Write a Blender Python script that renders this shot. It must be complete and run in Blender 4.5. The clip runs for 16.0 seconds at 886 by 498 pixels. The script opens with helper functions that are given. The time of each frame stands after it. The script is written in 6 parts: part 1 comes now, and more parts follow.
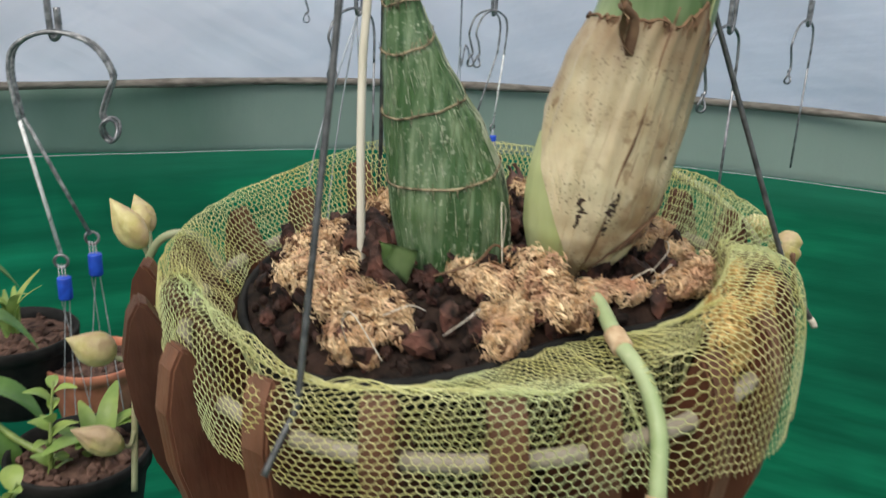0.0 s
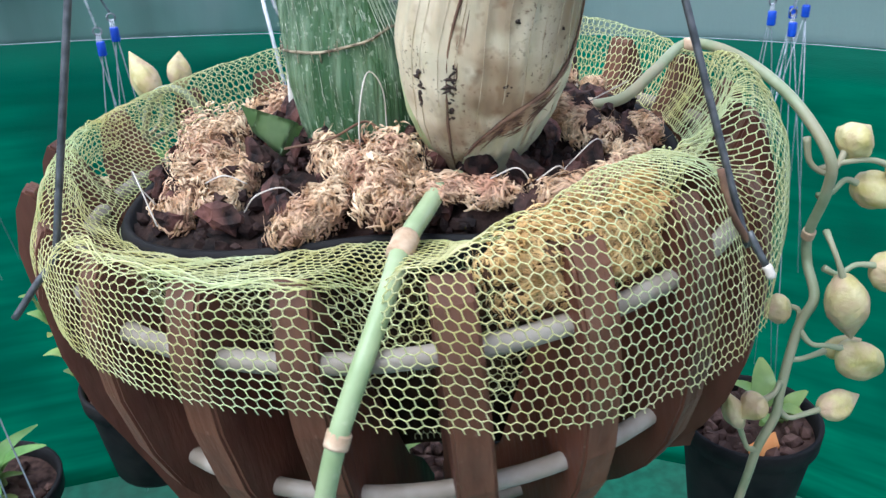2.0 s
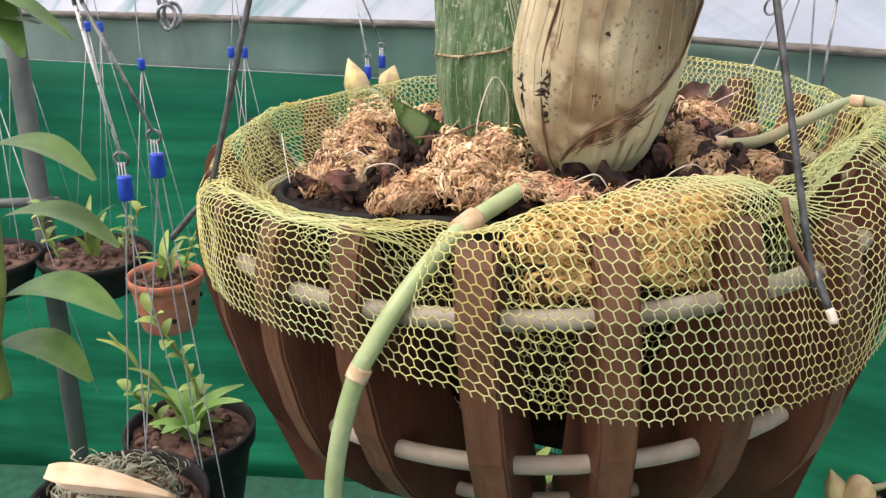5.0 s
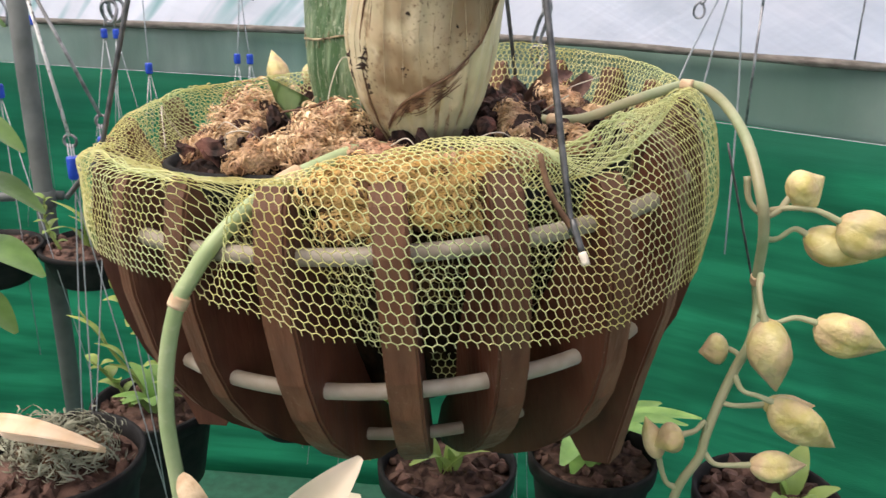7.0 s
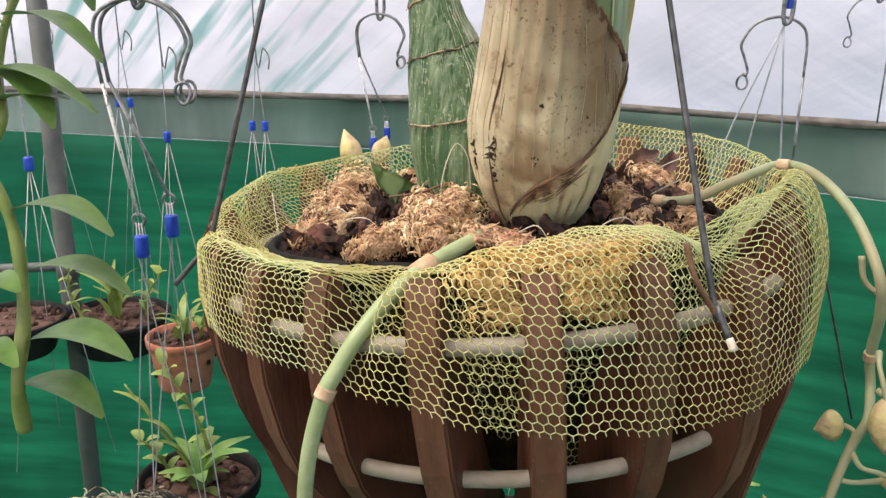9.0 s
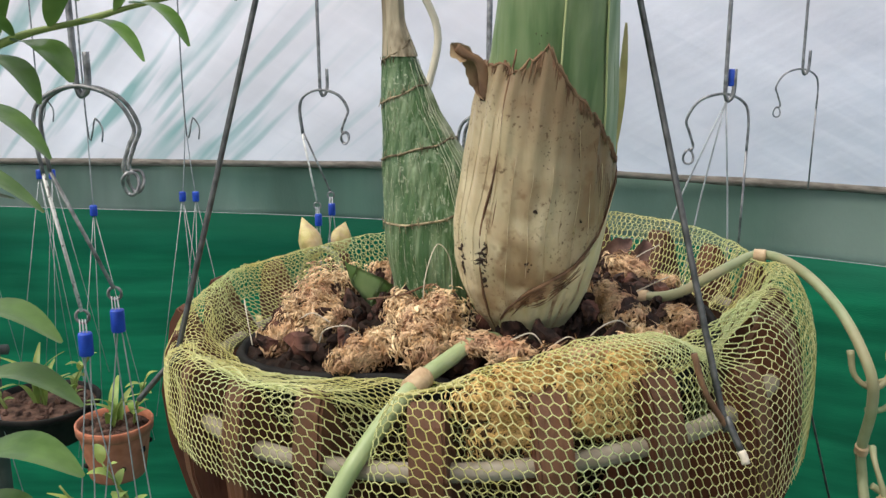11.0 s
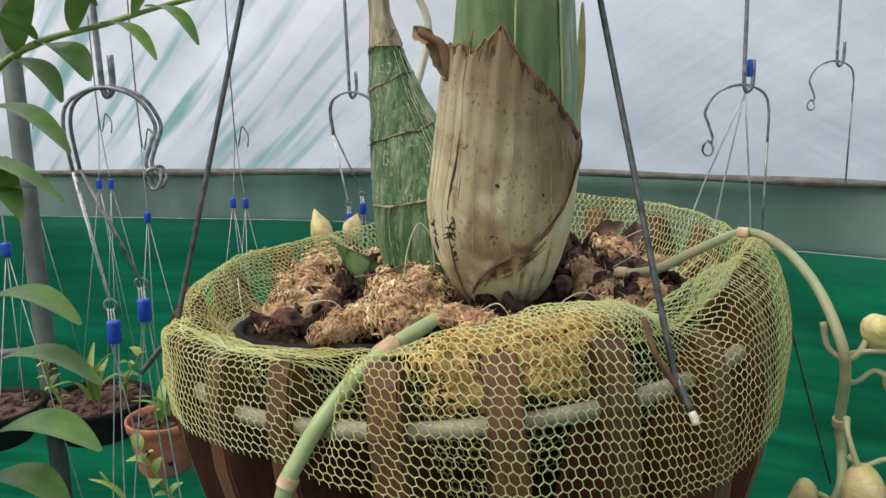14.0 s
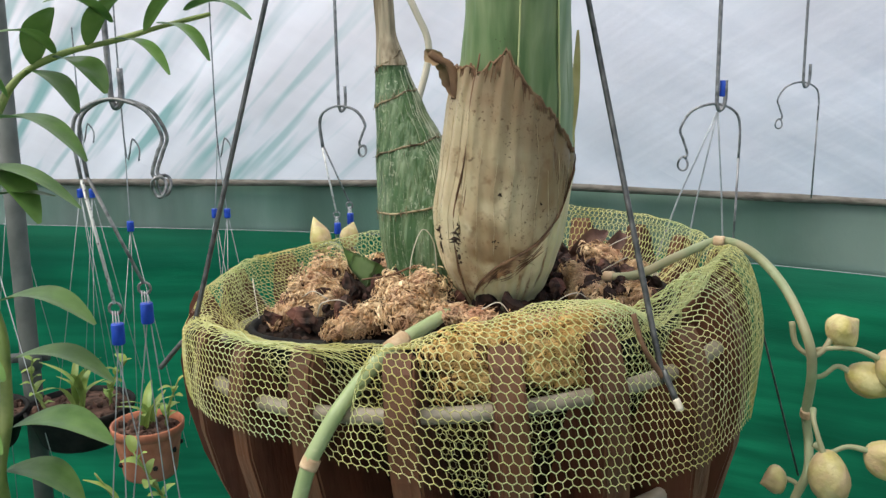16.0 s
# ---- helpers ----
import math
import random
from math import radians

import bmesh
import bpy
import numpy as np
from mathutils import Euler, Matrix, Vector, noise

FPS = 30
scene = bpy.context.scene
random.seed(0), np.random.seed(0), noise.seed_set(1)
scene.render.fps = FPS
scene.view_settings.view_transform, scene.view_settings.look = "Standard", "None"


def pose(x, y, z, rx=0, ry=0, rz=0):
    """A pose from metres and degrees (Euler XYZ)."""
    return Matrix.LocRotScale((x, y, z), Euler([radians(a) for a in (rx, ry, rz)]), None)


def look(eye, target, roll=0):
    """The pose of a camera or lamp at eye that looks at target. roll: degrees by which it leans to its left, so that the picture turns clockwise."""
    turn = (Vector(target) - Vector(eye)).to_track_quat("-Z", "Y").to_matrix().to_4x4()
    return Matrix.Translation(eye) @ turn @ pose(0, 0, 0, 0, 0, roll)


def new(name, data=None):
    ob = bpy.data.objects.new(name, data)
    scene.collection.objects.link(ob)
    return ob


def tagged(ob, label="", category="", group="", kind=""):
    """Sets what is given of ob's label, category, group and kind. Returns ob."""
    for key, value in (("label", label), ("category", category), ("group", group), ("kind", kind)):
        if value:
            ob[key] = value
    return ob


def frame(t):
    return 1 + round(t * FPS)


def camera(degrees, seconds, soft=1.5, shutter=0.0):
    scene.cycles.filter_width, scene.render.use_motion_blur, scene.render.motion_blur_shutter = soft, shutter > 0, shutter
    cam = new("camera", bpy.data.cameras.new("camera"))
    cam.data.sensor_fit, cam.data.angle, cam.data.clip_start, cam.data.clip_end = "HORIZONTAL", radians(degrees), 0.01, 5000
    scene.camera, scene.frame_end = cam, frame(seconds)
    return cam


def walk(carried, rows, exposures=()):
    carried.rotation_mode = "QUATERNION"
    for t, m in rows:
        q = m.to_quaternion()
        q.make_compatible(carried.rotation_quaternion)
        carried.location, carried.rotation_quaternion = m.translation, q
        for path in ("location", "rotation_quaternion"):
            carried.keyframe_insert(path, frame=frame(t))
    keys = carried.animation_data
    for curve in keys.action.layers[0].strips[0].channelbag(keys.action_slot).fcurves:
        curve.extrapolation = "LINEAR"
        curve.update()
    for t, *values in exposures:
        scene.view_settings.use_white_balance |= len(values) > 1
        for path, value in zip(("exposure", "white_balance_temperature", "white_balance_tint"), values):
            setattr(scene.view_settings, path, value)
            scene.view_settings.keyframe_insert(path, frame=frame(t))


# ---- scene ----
cam = camera(53.9, 16.0, soft=1.4, shutter=0.35)
PATH = [
    (0, (-0.018, 0.017, 1.618), (1.409, 1.259, 0.968), 2.5),
    (0.5, (0.02, -0.052, 1.609), (1.248, 1.355, 0.893), 1.2),
    (1, (0.103, -0.062, 1.601), (1.073, 1.499, 0.812), -0.8),
    (1.5, (0.156, -0.06, 1.594), (0.909, 1.597, 0.766), -1.9),
    (2, (0.207, -0.078, 1.596), (0.796, 1.619, 0.716), -1.7),
    (2.5, (0.226, -0.091, 1.593), (0.663, 1.657, 0.724), -1.0),
    (3, (0.25, -0.069, 1.579), (0.558, 1.724, 0.749), -1.1),
    (3.5, (0.264, -0.085, 1.573), (0.446, 1.741, 0.778), -0.1),
    (3.7, (0.262, -0.127, 1.577), (0.372, 1.712, 0.798), 0.1),
    (5.8, (0.299, -0.126, 1.575), (0.267, 1.739, 0.855), 1.2),
    (6, (0.307, -0.142, 1.58), (0.288, 1.724, 0.862), 1.2),
    (6.5, (0.344, -0.173, 1.581), (0.312, 1.696, 0.87), 1.3),
    (7, (0.369, -0.174, 1.569), (0.254, 1.698, 0.874), 1.3),
    (7.5, (0.364, -0.18, 1.585), (0.177, 1.695, 0.916), 1.0),
    (8, (0.338, -0.187, 1.601), (0.194, 1.704, 0.965), 0.6),
    (8.2, (0.321, -0.175, 1.582), (0.216, 1.726, 0.967), 1.0),
    (10.3, (0.289, -0.185, 1.583), (0.228, 1.74, 1.047), 0.4),
    (10.5, (0.28, -0.174, 1.589), (0.273, 1.759, 1.074), 0.5),
    (11, (0.276, -0.157, 1.6), (0.366, 1.79, 1.152), 0.5),
    (11.5, (0.293, -0.173, 1.614), (0.34, 1.775, 1.163), -0.1),
    (12, (0.314, -0.179, 1.605), (0.251, 1.765, 1.14), -0.9),
    (12.5, (0.309, -0.148, 1.601), (0.175, 1.798, 1.157), -0.5),
    (13, (0.308, -0.135, 1.608), (0.201, 1.823, 1.214), -0.3),
    (13.5, (0.312, -0.171, 1.604), (0.237, 1.791, 1.225), -0.7),
    (14, (0.317, -0.178, 1.588), (0.26, 1.775, 1.165), -1.0),
    (14.5, (0.32, -0.173, 1.579), (0.282, 1.781, 1.152), -0.5),
    (15, (0.306, -0.179, 1.581), (0.305, 1.781, 1.181), -0.5),
    (15.5, (0.3, -0.203, 1.593), (0.317, 1.758, 1.202), -0.7),
    (16, (0.301, -0.214, 1.591), (0.311, 1.747, 1.197), -0.2),
]
walk(cam, [(t, look(eye, target, roll)) for t, eye, target, roll in PATH],
     exposures=[(0, 0.4, 6610, 8), (1, 0.77, 6710, 11), (1.5, 0.93, 6660, 16), (2, 0.98, 5310, 14), (2.5, 1.03, 5510, 15), (3, 1.03, 5960, 17), (3.5, 1.03, 6460, 18), (6, 0.97, 6960, 19), (7.5, 0.94, 6910, 18), (8.2, 0.89, 7010, 20), (10.5, 0.73, 6960, 12), (11, 0.54, 6810, 10), (11.5, 0.51, 6710, 8), (12.5, 0.57, 6660, 7), (13, 0.56, 6660, 7), (13.5, 0.39, 6610, 8), (14, 0.43, 6660, 7), (14.5, 0.56, 6660, 7), (16, 0.56, 6660, 8)])

# ---- light ----
world = bpy.data.worlds.new("sky")
scene.world = world
world.use_nodes = True
_nt = world.node_tree
_sky = _nt.nodes.new("ShaderNodeTexSky")
_sky.sky_type, _sky.sun_disc = "NISHITA", False
_sky.sun_elevation, _sky.sun_rotation = radians(60), radians(-106)
_nt.links.new(_sky.outputs[0], _nt.nodes["Background"].inputs[0])
_nt.nodes["Background"].inputs[1].default_value = 0.15
_sun = new("sun", bpy.data.lights.new("sun", "SUN"))
_sun.data.energy, _sun.data.angle, _sun.data.color = 2.2, radians(40), (1.0, 0.97, 0.92)
_sun.matrix_world = look((-0.75, -0.05, 3.3), (0.3, 0.25, 1.4))


# ---- materials ----
def mat(name, a, b, scale=60.0, rough=0.6, bump=0.3, bscale=None, metal=0.0, stretch=(1, 1, 1), c=None, cscale=12.0,
        camount=0.5, vary=0.0, island=False, trans=0.0, spec=0.4, detail=6.0, lo=0.35, hi=0.65, bdist=0.002, coat=0.0, space="Object"):
    """Two colours mixed by fine grain, a third one in larger patches, and relief."""
    m = bpy.data.materials.new(name)
    m.use_nodes = True
    n, l = m.node_tree.nodes, m.node_tree.links
    p = n["Principled BSDF"]
    co = n.new("ShaderNodeTexCoord")
    mp = n.new("ShaderNodeMapping")
    mp.inputs["Scale"].default_value = stretch
    l.new(co.outputs[space], mp.inputs[0])
    t = n.new("ShaderNodeTexNoise")
    t.inputs["Scale"].default_value, t.inputs["Detail"].default_value = scale, detail
    l.new(mp.outputs[0], t.inputs["Vector"])
    r = n.new("ShaderNodeValToRGB")
    r.color_ramp.elements[0].position, r.color_ramp.elements[1].position = lo, hi
    r.color_ramp.elements[0].color, r.color_ramp.elements[1].color = (*a, 1), (*b, 1)
    l.new(t.outputs["Fac"], r.inputs[0])
    col = r.outputs[0]
    if c:
        t2 = n.new("ShaderNodeTexNoise")
        t2.inputs["Scale"].default_value, t2.inputs["Detail"].default_value = cscale, 3.0
        l.new(co.outputs[space], t2.inputs["Vector"])
        r2 = n.new("ShaderNodeMapRange")
        r2.inputs[1].default_value, r2.inputs[2].default_value, r2.inputs[4].default_value = 0.42, 0.66, camount
        l.new(t2.outputs["Fac"], r2.inputs[0])
        mx = n.new("ShaderNodeMix")
        mx.data_type = "RGBA"
        l.new(r2.outputs[0], mx.inputs[0])
        l.new(col, mx.inputs[6])
        mx.inputs[7].default_value = (*c, 1)
        col = mx.outputs[2]
    if vary:
        src = n.new("ShaderNodeNewGeometry") if island else n.new("ShaderNodeObjectInfo")
        hs = n.new("ShaderNodeHueSaturation")
        mr = n.new("ShaderNodeMapRange")
        mr.inputs[3].default_value, mr.inputs[4].default_value = 1 - vary, 1 + vary
        l.new(src.outputs["Random Per Island" if island else "Random"], mr.inputs[0])
        l.new(mr.outputs[0], hs.inputs["Value"])
        l.new(col, hs.inputs["Color"])
        col = hs.outputs[0]
    l.new(col, p.inputs["Base Color"])
    p.inputs["Roughness"].default_value, p.inputs["Metallic"].default_value = rough, metal
    p.inputs["Specular IOR Level"].default_value = spec
    p.inputs["Coat Weight"].default_value = coat
    if bump:
        t3 = n.new("ShaderNodeTexNoise")
        t3.inputs["Scale"].default_value, t3.inputs["Detail"].default_value = bscale or scale, 6.0
        l.new(mp.outputs[0], t3.inputs["Vector"])
        bp = n.new("ShaderNodeBump")
        bp.inputs["Strength"].default_value, bp.inputs["Distance"].default_value = bump, bdist
        l.new(t3.outputs["Fac"], bp.inputs["Height"])
        l.new(bp.outputs[0], p.inputs["Normal"])
    if trans:
        tr = n.new("ShaderNodeBsdfTranslucent")
        l.new(col, tr.inputs[0])
        ms = n.new("ShaderNodeMixShader")
        ms.inputs[0].default_value = trans
        l.new(p.outputs[0], ms.inputs[1])
        l.new(tr.outputs[0], ms.inputs[2])
        l.new(ms.outputs[0], n["Material Output"].inputs["Surface"])
    return m


M_NET = mat("net_plastic", (0.73, 0.70, 0.29), (0.89, 0.87, 0.50), 40, 0.42, 0.0, c=(0.67, 0.79, 0.47), cscale=14, camount=0.8, trans=0.5)
M_WOOD = mat("stained_wood", (0.046, 0.0145, 0.007), (0.108, 0.035, 0.017), 60, 0.55, 0.5, 220, stretch=(1, 1, 0.22), c=(0.135, 0.058, 0.032), cscale=26, camount=0.5, vary=0.2)
M_WORN = mat("worn_wood", (0.070, 0.0255, 0.011), (0.140, 0.057, 0.027), 110, 0.62, 0.6, 260, stretch=(1, 1, 0.18), c=(0.160, 0.080, 0.044), cscale=40, camount=0.6, vary=0.25)
M_ROD = mat("pale_tube", (0.26, 0.22, 0.16), (0.40, 0.36, 0.28), 60, 0.5, 0.15, 200, c=(0.20, 0.16, 0.105), cscale=40, camount=0.6)
M_LINER = mat("packed_mix", (0.006, 0.0042, 0.0025), (0.030, 0.018, 0.009), 130, 0.95, 1.0, 180, c=(0.075, 0.044, 0.02), cscale=60, camount=0.5, spec=0.1)
M_POT = mat("black_plastic", (0.007, 0.007, 0.007), (0.015, 0.015, 0.014), 90, 0.65, 0.15, c=(0.028, 0.026, 0.022), cscale=30, camount=0.5, spec=0.12)
M_SOIL = mat("dark_mix", (0.006, 0.005, 0.0045), (0.028, 0.019, 0.014), 160, 0.9, 1.0, 220, c=(0.05, 0.026, 0.018), cscale=50, spec=0.15)
M_BARK = mat("bark", (0.008, 0.006, 0.005), (0.034, 0.020, 0.015), 110, 0.75, 0.9, 160, c=(0.06, 0.028, 0.022), cscale=30, camount=0.5, vary=0.45, island=True, spec=0.15)
M_CHUNK = mat("bark_chunk", (0.010, 0.008, 0.007), (0.052, 0.030, 0.022), 130, 0.8, 1.0, 160, c=(0.17, 0.072, 0.052), cscale=35, camount=0.7, vary=0.6, spec=0.2)
M_MOSS = mat("dry_moss", (0.42, 0.25, 0.115), (0.92, 0.73, 0.45), 150, 0.8, 0.3, c=(0.34, 0.15, 0.085), cscale=70, camount=0.8, vary=0.34, island=True, trans=0.12)
M_MOSSY = mat("yellow_moss", (0.50, 0.30, 0.09), (0.92, 0.68, 0.29), 150, 0.8, 0.3, c=(0.45, 0.25, 0.09), cscale=60, camount=0.6, vary=0.24, island=True, trans=0.12)
# dark core colour stands in for the shade between moss sprigs
M_GAP_SHADE = mat("moss_gap_shade", (0.055, 0.029, 0.016), (0.17, 0.092, 0.05), 140, 0.95, 0.8, spec=0.1)
M_BULB = mat("bulb_green", (0.042, 0.098, 0.034), (0.23, 0.31, 0.175), 210, 0.42, 1.0, 190, stretch=(1, 1, 0.07), c=(0.055, 0.125, 0.032), cscale=34, camount=0.65, lo=0.42, hi=0.72, bdist=0.004)
M_STEM = mat("stem_green", (0.105, 0.175, 0.066), (0.28, 0.345, 0.175), 110, 0.42, 0.4, 150, stretch=(1, 1, 0.04), c=(0.07, 0.145, 0.045), cscale=24, camount=0.65)
M_SHEATH = mat("papery_sheath", (0.73, 0.585, 0.345), (0.90, 0.80, 0.555), 150, 0.36, 0.3, 240, stretch=(1, 1, 0.05), c=(0.60, 0.45, 0.26), cscale=24, camount=0.7, trans=0.1, lo=0.25, hi=0.75, coat=0.25)
M_VEIN = mat("pale_vein", (0.40, 0.30, 0.16), (0.68, 0.58, 0.38), 90, 0.6, 0.0)
M_PALE = mat("pale_bulb", (0.42, 0.48, 0.20), (0.55, 0.58, 0.30), 60, 0.45, 0.2, stretch=(1, 1, 0.06), c=(0.36, 0.34, 0.15), cscale=25)
M_BROWN = mat("dead_brown", (0.10, 0.05, 0.025), (0.26, 0.15, 0.08), 90, 0.8, 0.6, c=(0.05, 0.03, 0.02), cscale=40)
M_SPOT = mat("dark_spot", (0.02, 0.012, 0.008), (0.06, 0.035, 0.02), 300, 0.8, 0.3)
M_STEM2 = mat("stem_grey_green", (0.17, 0.245, 0.125), (0.36, 0.42, 0.26), 130, 0.45, 0.4, 160, stretch=(1, 1, 0.04), c=(0.12, 0.20, 0.08), cscale=22, camount=0.6)
M_STALK = mat("stalk_green", (0.29, 0.37, 0.18), (0.41, 0.47, 0.26), 60, 0.42, 0.12, 200, c=(0.20, 0.29, 0.10), cscale=20, camount=0.5)
M_STALK2 = mat("stalk_olive", (0.24, 0.285, 0.145), (0.35, 0.385, 0.225), 60, 0.45, 0.12, 200, c=(0.33, 0.22, 0.12), cscale=30, camount=0.5)
M_NODE = mat("node_tan", (0.44, 0.30, 0.17), (0.60, 0.46, 0.29), 200, 0.7, 0.4)
M_BUD = mat("bud_cream", (0.54, 0.46, 0.15), (0.74, 0.66, 0.33), 90, 0.45, 0.7, 230, c=(0.56, 0.38, 0.24), cscale=70, camount=0.85, vary=0.14, trans=0.15)
M_LEAF = mat("leaf_green", (0.075, 0.155, 0.034), (0.15, 0.265, 0.07), 45, 0.3, 0.15, 120, c=(0.05, 0.12, 0.025), cscale=16, camount=0.5, vary=0.2, trans=0.2)
M_LEAFY = mat("leaf_light", (0.17, 0.29, 0.07), (0.28, 0.40, 0.11), 45, 0.42, 0.15, 120, c=(0.38, 0.38, 0.08), cscale=14, camount=0.5, vary=0.2, trans=0.25)
M_LEAFM = mat("leaf_mid", (0.12, 0.25, 0.055), (0.22, 0.37, 0.10), 45, 0.4, 0.15, 120, c=(0.06, 0.14, 0.03), cscale=16, camount=0.5, vary=0.2, trans=0.22)
M_CANE = mat("cane_green", (0.13, 0.19, 0.045), (0.25, 0.30, 0.09), 60, 0.45, 0.15, c=(0.14, 0.22, 0.04), cscale=30)
M_SCAR = mat("scar", (0.055, 0.040, 0.02), (0.40, 0.33, 0.20), 260, 0.8, 0.4)
M_ROOT = mat("pale_root", (0.52, 0.46, 0.36), (0.68, 0.62, 0.50), 150, 0.7, 0.3)
M_WIRE = mat("dark_wire", (0.055, 0.06, 0.058), (0.13, 0.135, 0.13), 160, 0.42, 0.2, metal=0.6)
M_GALV = mat("galvanised_wire", (0.16, 0.165, 0.165), (0.42, 0.42, 0.42), 130, 0.4, 0.3, metal=0.75, c=(0.10, 0.10, 0.10), cscale=90, camount=0.5)
M_ZINC = mat("zinc_wire", (0.13, 0.14, 0.14), (0.46, 0.46, 0.45), 140, 0.4, 0.4, metal=0.35, c=(0.09, 0.095, 0.095), cscale=30, camount=0.8)
M_WHITEWIRE = mat("white_zinc", (0.55, 0.55, 0.52), (0.82, 0.82, 0.79), 90, 0.5, 0.3, metal=0.1)
M_THIN = mat("thin_wire", (0.34, 0.36, 0.37), (0.50, 0.52, 0.53), 90, 0.45, 0.0, metal=0.3)
M_BLUE = mat("blue_sleeve", (0.012, 0.05, 0.36), (0.02, 0.085, 0.52), 120, 0.45, 0.1, vary=0.1)
M_STAKE = mat("pale_stake", (0.56, 0.52, 0.40), (0.70, 0.66, 0.54), 60, 0.6, 0.2, stretch=(1, 1, 0.1))
M_TERRA = mat("terracotta", (0.36, 0.12, 0.06), (0.50, 0.19, 0.105), 60, 0.75, 0.3, c=(0.34, 0.15, 0.11), cscale=18)
M_HUSK = mat("orange_husk", (0.62, 0.36, 0.17), (0.78, 0.58, 0.38), 50, 0.7, 0.5, stretch=(1, 0.2, 1), c=(0.74, 0.68, 0.60), cscale=20)
M_FILL = mat("pot_bark", (0.022, 0.013, 0.010), (0.115, 0.068, 0.050), 110, 0.85, 0.9, 160, c=(0.17, 0.10, 0.075), cscale=40, camount=0.6, vary=0.55, island=True, spec=0.15)
M_GREYMOSS = mat("grey_moss", (0.16, 0.16, 0.10), (0.34, 0.35, 0.25), 80, 0.9, 0.6)
M_POST = mat("galvanised_post", (0.045, 0.06, 0.052), (0.095, 0.11, 0.10), 25, 0.55, 0.15, c=(0.13, 0.13, 0.115), cscale=4)
M_EAVE = mat("weathered_batten", (0.10, 0.085, 0.07), (0.24, 0.21, 0.18), 30, 0.8, 0.4, stretch=(1, 1, 4), c=(0.12, 0.12, 0.10), cscale=5)
M_GROUND = mat("weed_mat", (0.006, 0.075, 0.042), (0.012, 0.12, 0.068), 30, 0.9, 0.5, c=(0.03, 0.05, 0.035), cscale=2)
M_GREEN = mat("green_shade_cloth", (0.005, 0.27, 0.14), (0.014, 0.42, 0.225), 9, 0.75, 0.25, 260, stretch=(0.3, 0.3, 3.0), c=(0.004, 0.17, 0.095), cscale=2.2, camount=0.7, trans=0.62, bdist=0.004)
M_BAND = mat("sheer_cloth", (0.27, 0.37, 0.31), (0.46, 0.55, 0.49), 7, 0.7, 0.3, 200, stretch=(1, 1, 0.4), c=(0.17, 0.30, 0.235), cscale=2.2, camount=0.9, trans=0.45)
M_TARP = mat("white_film", (0.88, 0.79, 0.76), (0.96, 0.88, 0.85), 5, 0.38, 0.25, 14, c=(0.82, 0.76, 0.74), cscale=2.2, camount=0.5, trans=0.74, bdist=0.01)


def crease(m, turn, size, strength, dist, tone, fade=None):
    """Adds long creases to a sheet material: a turned, stretched noise in its relief and, as shading of the folds, its
    colour.
    """
    n, l = m.node_tree.nodes, m.node_tree.links
    co, mp = n.new("ShaderNodeTexCoord"), n.new("ShaderNodeMapping")
    mp.vector_type = "TEXTURE"
    mp.inputs["Rotation"].default_value = turn
    mp.inputs["Scale"].default_value = size
    l.new(co.outputs["Object"], mp.inputs[0])
    t = n.new("ShaderNodeTexNoise")
    t.inputs["Scale"].default_value, t.inputs["Detail"].default_value, t.inputs["Roughness"].default_value = 1.0, 3.5, 0.5
    l.new(mp.outputs[0], t.inputs["Vector"])
    b = n.new("ShaderNodeBump")
    b.inputs["Strength"].default_value, b.inputs["Distance"].default_value = strength, dist
    l.new(t.outputs["Fac"], b.inputs["Height"])
    p = n["Principled BSDF"]
    if p.inputs["Normal"].links:
        l.new(p.inputs["Normal"].links[0].from_socket, b.inputs["Normal"])
    l.new(b.outputs[0], p.inputs["Normal"])
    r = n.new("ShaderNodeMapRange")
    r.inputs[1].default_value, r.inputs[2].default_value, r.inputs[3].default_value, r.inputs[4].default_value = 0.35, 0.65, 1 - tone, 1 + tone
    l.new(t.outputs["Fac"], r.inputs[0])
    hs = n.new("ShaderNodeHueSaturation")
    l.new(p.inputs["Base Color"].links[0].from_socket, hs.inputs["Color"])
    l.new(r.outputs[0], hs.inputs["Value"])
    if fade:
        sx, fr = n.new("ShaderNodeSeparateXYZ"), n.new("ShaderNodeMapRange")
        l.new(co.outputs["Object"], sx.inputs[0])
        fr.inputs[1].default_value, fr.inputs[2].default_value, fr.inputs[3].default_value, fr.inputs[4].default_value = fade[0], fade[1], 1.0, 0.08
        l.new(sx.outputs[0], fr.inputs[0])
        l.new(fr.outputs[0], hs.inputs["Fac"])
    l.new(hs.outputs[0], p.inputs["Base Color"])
    for q in n:
        if q.type == "BSDF_TRANSLUCENT":
            l.new(b.outputs[0], q.inputs["Normal"])
            l.new(hs.outputs[0], q.inputs["Color"])


# light and dark of the film's folds also go into its colour
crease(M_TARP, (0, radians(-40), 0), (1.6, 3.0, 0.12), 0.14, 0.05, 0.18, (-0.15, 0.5))


